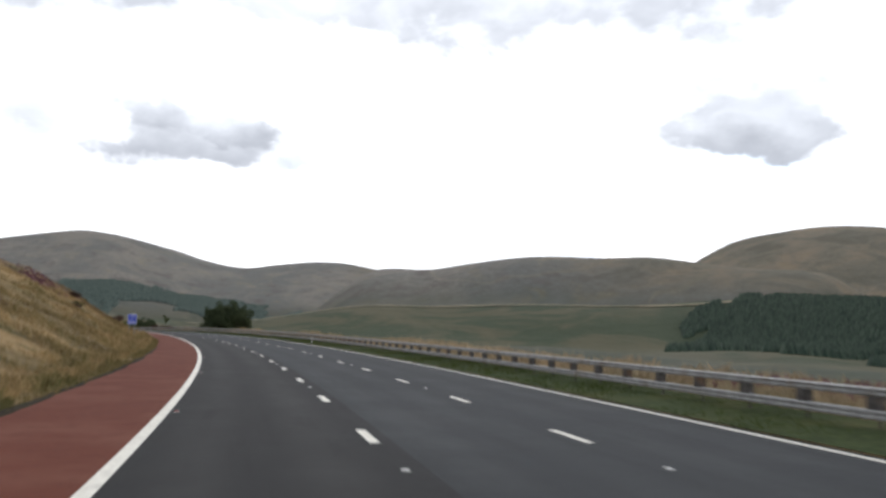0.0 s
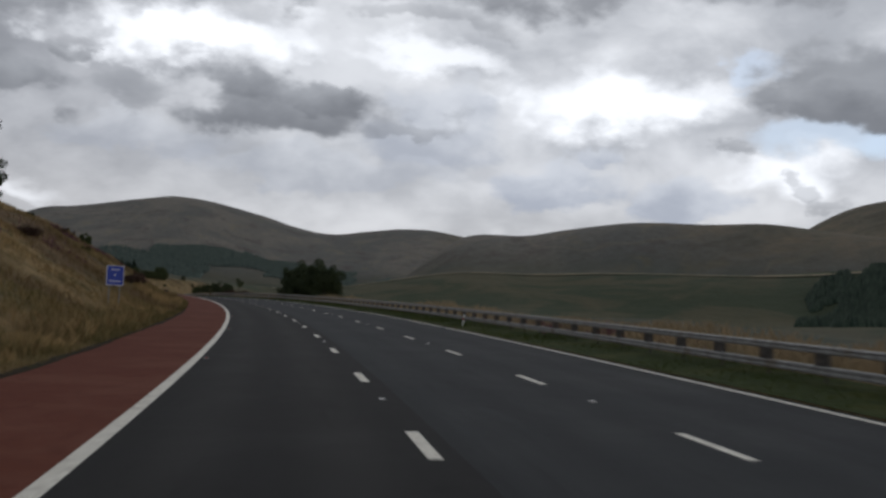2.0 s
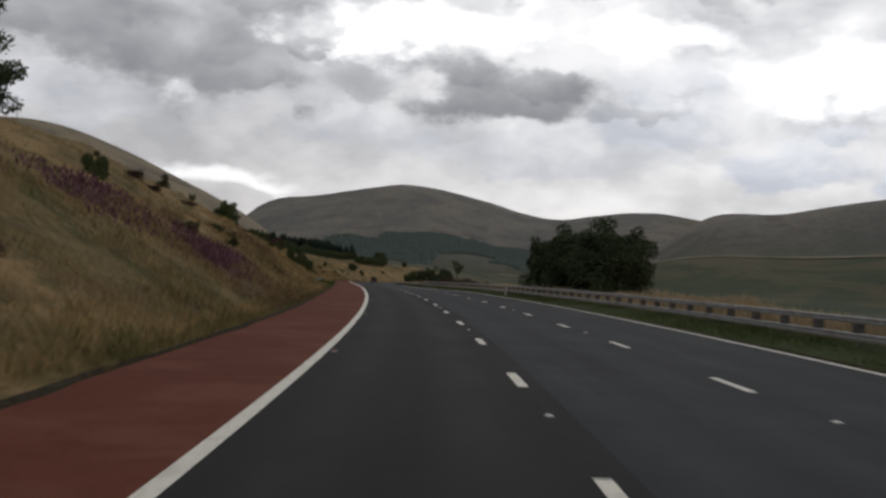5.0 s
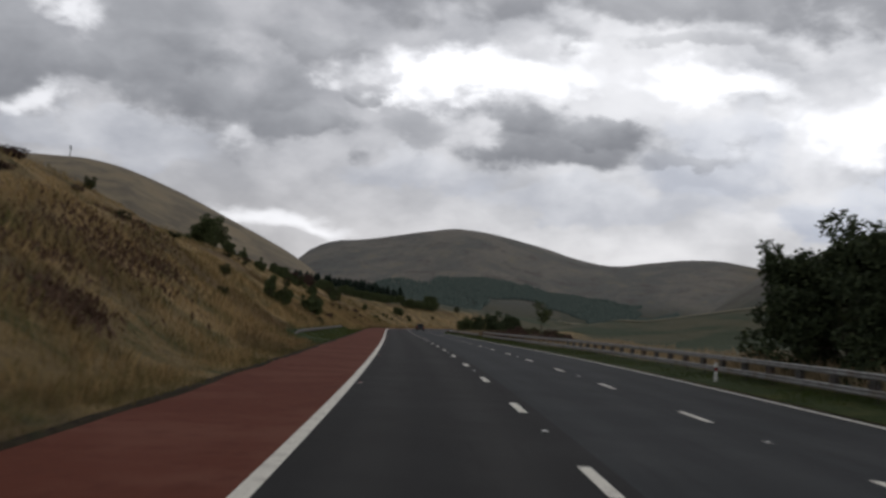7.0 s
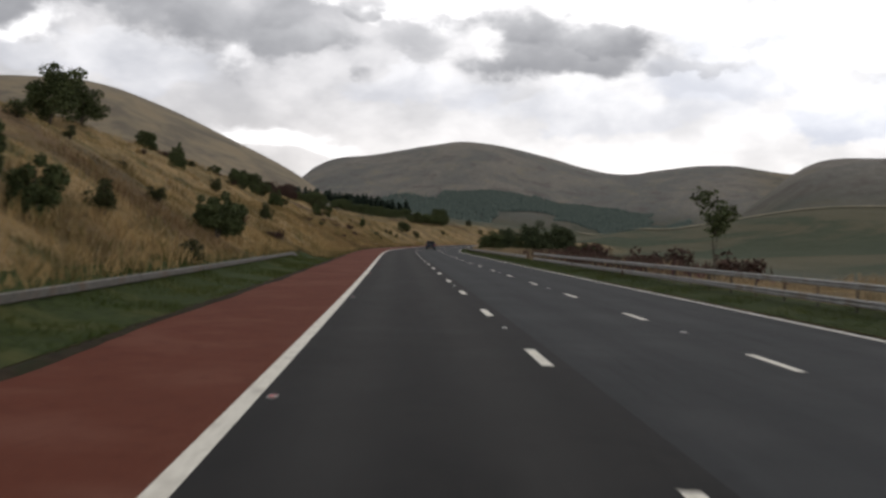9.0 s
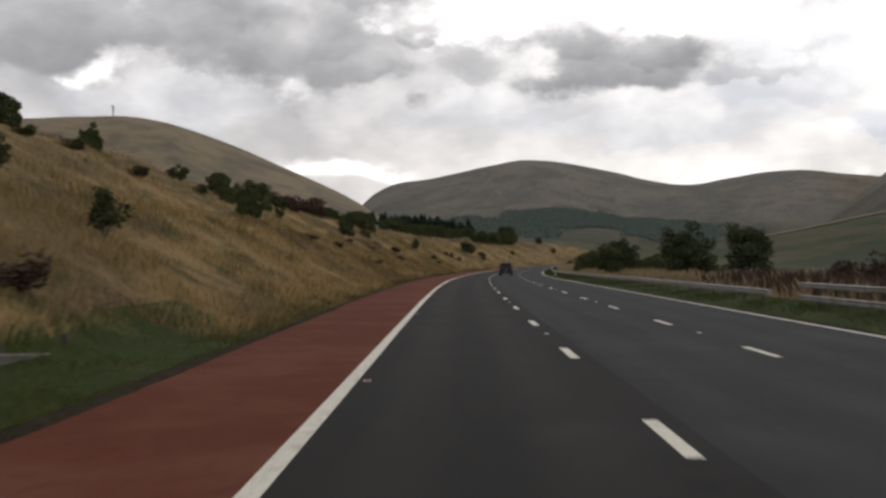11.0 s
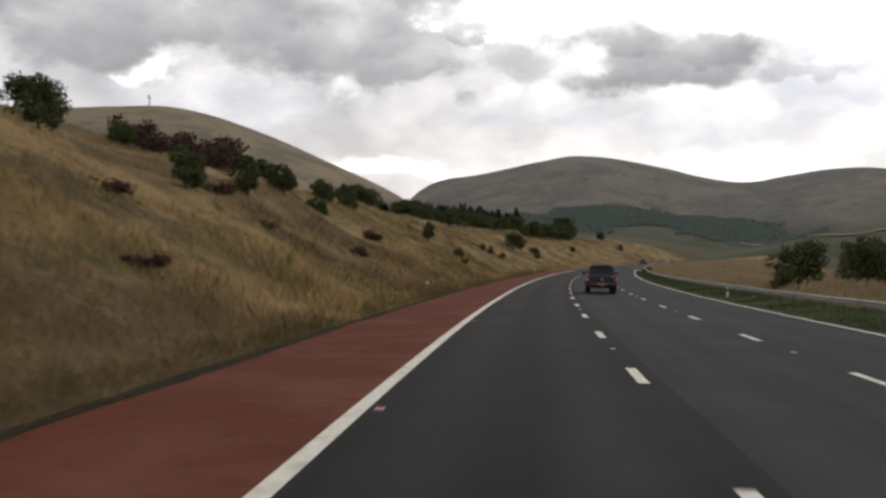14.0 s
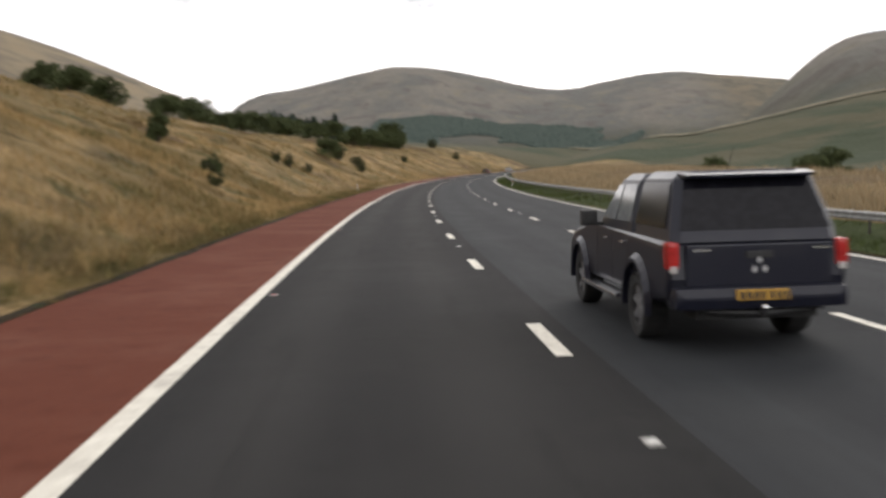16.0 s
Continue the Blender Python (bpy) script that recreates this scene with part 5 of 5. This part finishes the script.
def side_solid(outline, half, bevel):
    """A side outline of (y, z) points, given width, with rounded long edges."""
    bm = bmesh.new()
    a = [bm.verts.new((-half, y, z)) for y, z in outline]
    b = [bm.verts.new((half, y, z)) for y, z in outline]
    fa, fb = bm.faces.new(a), bm.faces.new(b[::-1])
    n = len(a)
    for k in range(n):
        bm.faces.new((a[(k + 1) % n], a[k], b[k], b[(k + 1) % n]))
    if bevel:
        bmesh.ops.bevel(bm, geom=list(fa.edges) + list(fb.edges), offset=bevel, segments=3, affect="EDGES", profile=0.6)
    bmesh.ops.triangulate(bm, faces=[f for f in bm.faces if len(f.verts) > 4])
    bmesh.ops.recalc_face_normals(bm, faces=bm.faces[:])
    return bm


def house_loft(rings):
    """Stacked rectangular rings (half width, rear y, front y, z), closed on top, corners softened."""
    bm = bmesh.new()
    loops = []
    for w, y0, y1, z in rings:
        c = min(0.09, w * 0.2)
        pts = [(-w + c, y0), (w - c, y0), (w, y0 + c), (w, y1 - c), (w - c, y1), (-w + c, y1), (-w, y1 - c), (-w, y0 + c)]
        loops.append([bm.verts.new((x, y, z)) for x, y in pts])
    for a, b in zip(loops, loops[1:]):
        for k in range(8):
            bm.faces.new((a[k], a[(k + 1) % 8], b[(k + 1) % 8], b[k]))
    bm.faces.new(loops[-1])
    bm.faces.new(loops[0][::-1])
    return bm


def panel(corners, out, thick=0.008):
    """A thin pane lying on four corners (in order round it), pushed out of the surface."""
    p = [Vector(c) for c in corners]
    n = (p[1] - p[0]).cross(p[3] - p[0]).normalized()
    bm = bmesh.new()
    a = [bm.verts.new(q + n * out) for q in p]
    b = [bm.verts.new(q + n * (out + thick)) for q in p]
    bm.faces.new(b)
    bm.faces.new(a[::-1])
    for k in range(4):
        bm.faces.new((a[k], a[(k + 1) % 4], b[(k + 1) % 4], b[k]))
    return bm


def ring_mesh(profile_pts, segs, x0):
    """Turns (radius, x) points round the axle."""
    bm = bmesh.new()
    rows = []
    for k in range(segs):
        a = 2 * math.pi * k / segs
        rows.append([bm.verts.new((x0 + x, math.cos(a) * r, math.sin(a) * r)) for r, x in profile_pts])
    m = len(profile_pts)
    for k in range(segs):
        p, q = rows[k], rows[(k + 1) % segs]
        for i in range(m - 1):
            bm.faces.new((p[i], p[i + 1], q[i + 1], q[i]))
    bmesh.ops.recalc_face_normals(bm, faces=bm.faces[:])
    return bm


def add_wheel(car, x, y, r, width, segs=26, spokes=6):
    sgn = 1 if x > 0 else -1
    w = width / 2
    tyre = part("wheel", ring_mesh([(r * 0.64, -w * 0.9), (r * 0.93, -w), (r, -w * 0.7), (r, w * 0.7), (r * 0.93, w), (r * 0.64, w * 0.9), (r * 0.6, 0), (r * 0.64, -w * 0.9)], segs, 0), M_TYRE, car)
    tyre.location = (x, y, r)
    part("rim", ring_mesh([(r * 0.66, sgn * w * 0.88), (r * 0.58, sgn * w * 0.8), (r * 0.56, -sgn * w * 0.5), (r * 0.10, -sgn * w * 0.5)], segs, 0), M_PLASTIC, tyre)
    for k in range(spokes):
        a = 2 * math.pi * k / spokes + 0.3
        ca, sa = math.cos(a), math.sin(a)
        bm = bmesh.new()
        for rr_, hw in ((0.08, 0.05), (0.62, 0.085)):
            for xx in (sgn * w * 0.45, sgn * w * 0.78):
                for t in (-hw, hw):
                    bm.verts.new((xx, (ca * rr_ - sa * t) * r, (sa * rr_ + ca * t) * r))
        bmesh.ops.convex_hull(bm, input=bm.verts[:])
        part("spoke", bm, M_ALLOY, tyre)
    part("hub", ring_mesh([(0.001, sgn * w * 0.82), (r * 0.15, sgn * w * 0.80), (r * 0.17, sgn * w * 0.4)], 12, 0), M_ALLOY, tyre)
    return tyre


def arch(y, r, a0, a1, steps=9):
    """Wheel opening, from front to rear along the sill."""
    return [(y + math.cos(a) * r, 0.36 + math.sin(a) * r) for a in (a0 + (a1 - a0) * k / steps for k in range(steps + 1))]


def pickup_truck():
    car = tagged(new("pickup_truck", None), "dark navy double-cab pickup with hardtop canopy in the middle lane", "pickup truck")
    r_arch = 0.47
    lo = math.asin((0.44 - 0.36) / r_arch)
    outline = [(-1.10, 0.52), (-1.14, 0.74), (-1.10, 1.06), (-1.06, 1.10), (2.02, 1.12), (2.55, 1.08), (3.45, 1.00), (3.72, 0.90), (3.84, 0.70), (3.82, 0.46)]
    outline += arch(3.0, r_arch, lo, math.pi - lo) + arch(0.0, r_arch, lo, math.pi - lo)
    part("body", side_solid(outline, 0.87, 0.10), M_NAVY, car)
    cab = [(0.82, 0.37, 2.16, 1.09), (0.80, 0.39, 2.02, 1.22), (0.68, 0.44, 1.42, 1.68), (0.60, 0.52, 1.30, 1.755)]
    part("cab", house_loft(cab), M_NAVY, car)
    top_rings = [(0.82, -1.10, 0.36, 1.09), (0.80, -1.06, 0.36, 1.22), (0.69, -0.82, 0.36, 1.70), (0.60, -0.74, 0.36, 1.775)]
    canopy = part("canopy", house_loft(top_rings), M_NAVY, car, "navy hardtop canopy over the load bed")
    # rear glass, spoiler
    part("rear_window", panel([(-0.73, -1.062, 1.20), (0.73, -1.062, 1.20), (0.62, -0.825, 1.69), (-0.62, -0.825, 1.69)], 0.006), M_CARGLASS, canopy, "dark tinted rear glass")
    bm = bmesh.new()
    for x, y, z in ((-0.64, -0.70, 1.765), (0.64, -0.70, 1.765), (-0.62, -0.98, 1.735), (0.62, -0.98, 1.735), (-0.64, -0.74, 1.70), (0.64, -0.74, 1.70), (-0.61, -0.97, 1.705), (0.61, -0.97, 1.705)):
        bm.verts.new((x, y, z))
    bmesh.ops.convex_hull(bm, input=bm.verts[:])
    part("spoiler", bm, M_NAVY, canopy)
    for sx in (-1, 1):
        def at(x, y, z):
            return (sx * x, y, z)

        def order(c):
            return c if sx > 0 else c[::-1]
        part("side_window", panel(order([at(0.803, -0.86, 1.22), at(0.803, 0.28, 1.22), at(0.697, 0.28, 1.66), at(0.697, -0.70, 1.66)]), 0.006), M_CARGLASS, canopy, "tinted canopy side window")
        part("window", panel(order([at(0.803, 0.50, 1.22), at(0.803, 1.14, 1.22), at(0.695, 1.10, 1.64), at(0.695, 0.56, 1.64)]), 0.006), M_CLEARGLASS, car, "rear door glass")
        part("window", panel(order([at(0.803, 1.20, 1.22), at(0.803, 1.86, 1.22), at(0.70, 1.40, 1.62), at(0.695, 1.16, 1.64)]), 0.006), M_CLEARGLASS, car, "front door glass")
        for y in (0.62, 1.42):
            part("door_handle", box(bmesh.new(), sx * 0.885 - 0.012, sx * 0.885 + 0.012, y - 0.09, y + 0.09, 0.985, 1.01, 0.006), M_CHROME, car, "chrome handle")
        for y in (0.44, 1.17, 1.98):
            part("door_gap", box(bmesh.new(), sx * 0.8705 - 0.002, sx * 0.8705 + 0.002, y - 0.006, y + 0.006, 0.50, 1.06), M_PLASTIC, car)
        mirror = part("mirror", box(bmesh.new(), sx * 1.0 - 0.10, sx * 1.0 + 0.10, 1.78, 1.93, 1.12, 1.32, 0.035), M_PLASTIC, car, "black door mirror")
        part("mirror_arm", box(bmesh.new(), sx * 0.88 - 0.06, sx * 0.88 + 0.06, 1.82, 1.88, 1.12, 1.17, 0.01), M_PLASTIC, mirror)
        part("side_step", box(bmesh.new(), sx * 0.90 - 0.09, sx * 0.90 + 0.09, 0.62, 2.40, 0.36, 0.41, 0.015), M_CHROME, car, "metal side step")
        lamp = part("tail_light", box(bmesh.new(), sx * 0.815 - 0.06, sx * 0.815 + 0.06, -1.150, -0.96, 0.83, 1.10, 0.045), M_LAMP_RED, car, "red tail light")
        part("reverse_lens", box(bmesh.new(), sx * 0.815 - 0.035, sx * 0.815 + 0.035, -1.158, -1.05, 0.80, 0.87, 0.015), M_LAMP_CLEAR, lamp)
        part("headlight", box(bmesh.new(), sx * 0.66 - 0.16, sx * 0.66 + 0.16, 3.60, 3.80, 0.78, 0.93, 0.03), M_LAMP_CLEAR, car)
        for y in (0.0, 3.0):
            bm = bmesh.new()
            rows = []
            for k in range(15):
                a = -0.1 + (math.pi + 0.2) * k / 14
                rows.append([bm.verts.new((sx * xx, y + math.cos(a) * rr_, 0.36 + math.sin(a) * rr_)) for rr_, xx in ((0.455, 0.84), (0.455, 0.925), (0.50, 0.93), (0.56, 0.875))])
            for p, q in zip(rows, rows[1:]):
                for i in range(3):
                    bm.faces.new((p[i], p[i + 1], q[i + 1], q[i]))
            bmesh.ops.recalc_face_normals(bm, faces=bm.faces[:])
            part("wheel_arch", bm, M_NAVY, car)
            add_wheel(car, sx * 0.765, y, 0.36, 0.25)
    part("windscreen", panel([(0.72, 2.06, 1.20), (-0.72, 2.06, 1.20), (-0.60, 1.44, 1.66), (0.60, 1.44, 1.66)], 0.01), M_CARGLASS, car)
    tail = part("tailgate", box(bmesh.new(), -0.70, 0.70, -1.165, -1.11, 0.66, 1.07, 0.02), M_NAVY, car)
    part("tailgate_handle", box(bmesh.new(), -0.13, 0.13, -1.178, -1.16, 0.93, 1.00, 0.01), M_PLASTIC, tail)
    bm = bmesh.new()
    for px, pz in ((0, 0.05), (-0.05, -0.035), (0.05, -0.035)):
        v = [bm.verts.new((px + dx, -1.180, 0.86 + pz + dz)) for dx, dz in ((0, 0.042), (0.026, 0), (0, -0.042), (-0.026, 0))]
        bm.faces.new(v[::-1])
    bmesh.ops.solidify(bm, geom=bm.faces[:], thickness=0.012)
    part("emblem", bm, M_EMBLEM, tail, "plain chrome emblem")
    for x in (-0.55, 0.60):
        part("badge", box(bmesh.new(), x - 0.085, x + 0.085, -1.170, -1.163, 1.005, 1.03), M_CHROME, tail)
    bumper = part("bumper", box(bmesh.new(), -0.84, 0.84, -1.25, -0.90, 0.44, 0.67, 0.10), M_NAVY, car, "navy rear bumper")
    # added black block stands in for the dark underside below the bumper
    part("underside_block", box(bmesh.new(), -0.60, 0.60, -1.10, -0.70, 0.33, 0.46, 0.05), M_TYRE, bumper, "black block filling the dark gap under the bumper")
    plate = part("number_plate", box(bmesh.new(), -0.25, 0.25, -1.275, -1.245, 0.54, 0.64, 0.004), M_PLATE_YELLOW, bumper, "yellow plate with dark bars")
    for k in range(7):
        x = -0.20 + 0.066 * k + (0.02 if k > 3 else 0)
        part("plate_bar", box(bmesh.new(), x - 0.02, x + 0.02, -1.279, -1.274, 0.55, 0.62), M_PLASTIC, plate)
    bar = part("tow_bar", tube(bmesh.new(), [Vector((-0.5, -1.1, 0.42)), Vector((0, -1.18, 0.40)), Vector((0.5, -1.1, 0.42))], [0.035, 0.035, 0.035], 8), M_PLASTIC, car)
    ball = bmesh.new()
    bmesh.ops.create_uvsphere(ball, u_segments=10, v_segments=8, radius=0.035, matrix=Matrix.Translation((0, -1.32, 0.47)))
    part("tow_ball", ball, M_CHROME, bar)
    part("tow_neck", tube(bmesh.new(), [Vector((0, -1.16, 0.40)), Vector((0, -1.31, 0.40)), Vector((0, -1.32, 0.45))], [0.025, 0.025, 0.02], 8), M_PLASTIC, bar)
    part("aerial", tube(bmesh.new(), [Vector((0.55, 1.35, 1.70)), Vector((0.55, 1.05, 2.05))], [0.006, 0.003], 5), M_PLASTIC, car)
    return car


truck = pickup_truck()
truck.matrix_world = along(414.05, 5.52) @ Matrix.Diagonal((1, 1, 0.985, 1))


def saloon_car(paint, label):
    """A family car seen from far behind."""
    car = tagged(new("car", None), label, "car", "traffic far ahead")
    lo = math.asin((0.36 - 0.32) / 0.36)
    outline = [(-0.80, 0.40), (-0.84, 0.70), (-0.78, 0.94), (0.0, 0.98), (2.0, 0.96), (3.05, 0.84), (3.30, 0.62), (3.28, 0.34)]
    outline += [(y, z - 0.04) for y, z in arch(2.55, 0.36, lo, math.pi - lo, 7)] + [(y, z - 0.04) for y, z in arch(0.0, 0.36, lo, math.pi - lo, 7)]
    part("body", side_solid(outline, 0.86, 0.07), paint, car)
    part("cabin", house_loft([(0.78, -0.55, 2.1, 0.94), (0.62, -0.15, 1.25, 1.38), (0.52, 0.0, 1.1, 1.44)]), paint, car)
    part("rear_window", panel([(-0.64, -0.47, 1.0), (0.64, -0.47, 1.0), (0.55, -0.20, 1.34), (-0.55, -0.20, 1.34)], 0.02), M_CARGLASS, car)
    for sx in (-1, 1):
        part("tail_light", box(bmesh.new(), sx * 0.66 - 0.14, sx * 0.66 + 0.14, -0.86, -0.76, 0.68, 0.84, 0.02), M_LAMP_RED, car)
        c = [(sx * 0.765, -0.2, 0.99), (sx * 0.765, 1.75, 0.99), (sx * 0.64, 1.2, 1.33), (sx * 0.64, 0.05, 1.33)]
        part("side_window", panel(c if sx > 0 else c[::-1], 0.012), M_CARGLASS, car)
        for y in (0.0, 2.55):
            add_wheel(car, sx * 0.76, y, 0.31, 0.20, 16, 5)
    part("number_plate", box(bmesh.new(), -0.26, 0.26, -0.868, -0.845, 0.50, 0.61), M_PLATE_YELLOW, car)
    return car


saloon_car(M_DARKCAR, "black saloon car far ahead in the near lane").matrix_world = along(668, 1.9)
saloon_car(M_SILVER, "silver saloon car far ahead in the middle lane").matrix_world = along(690, 5.5)
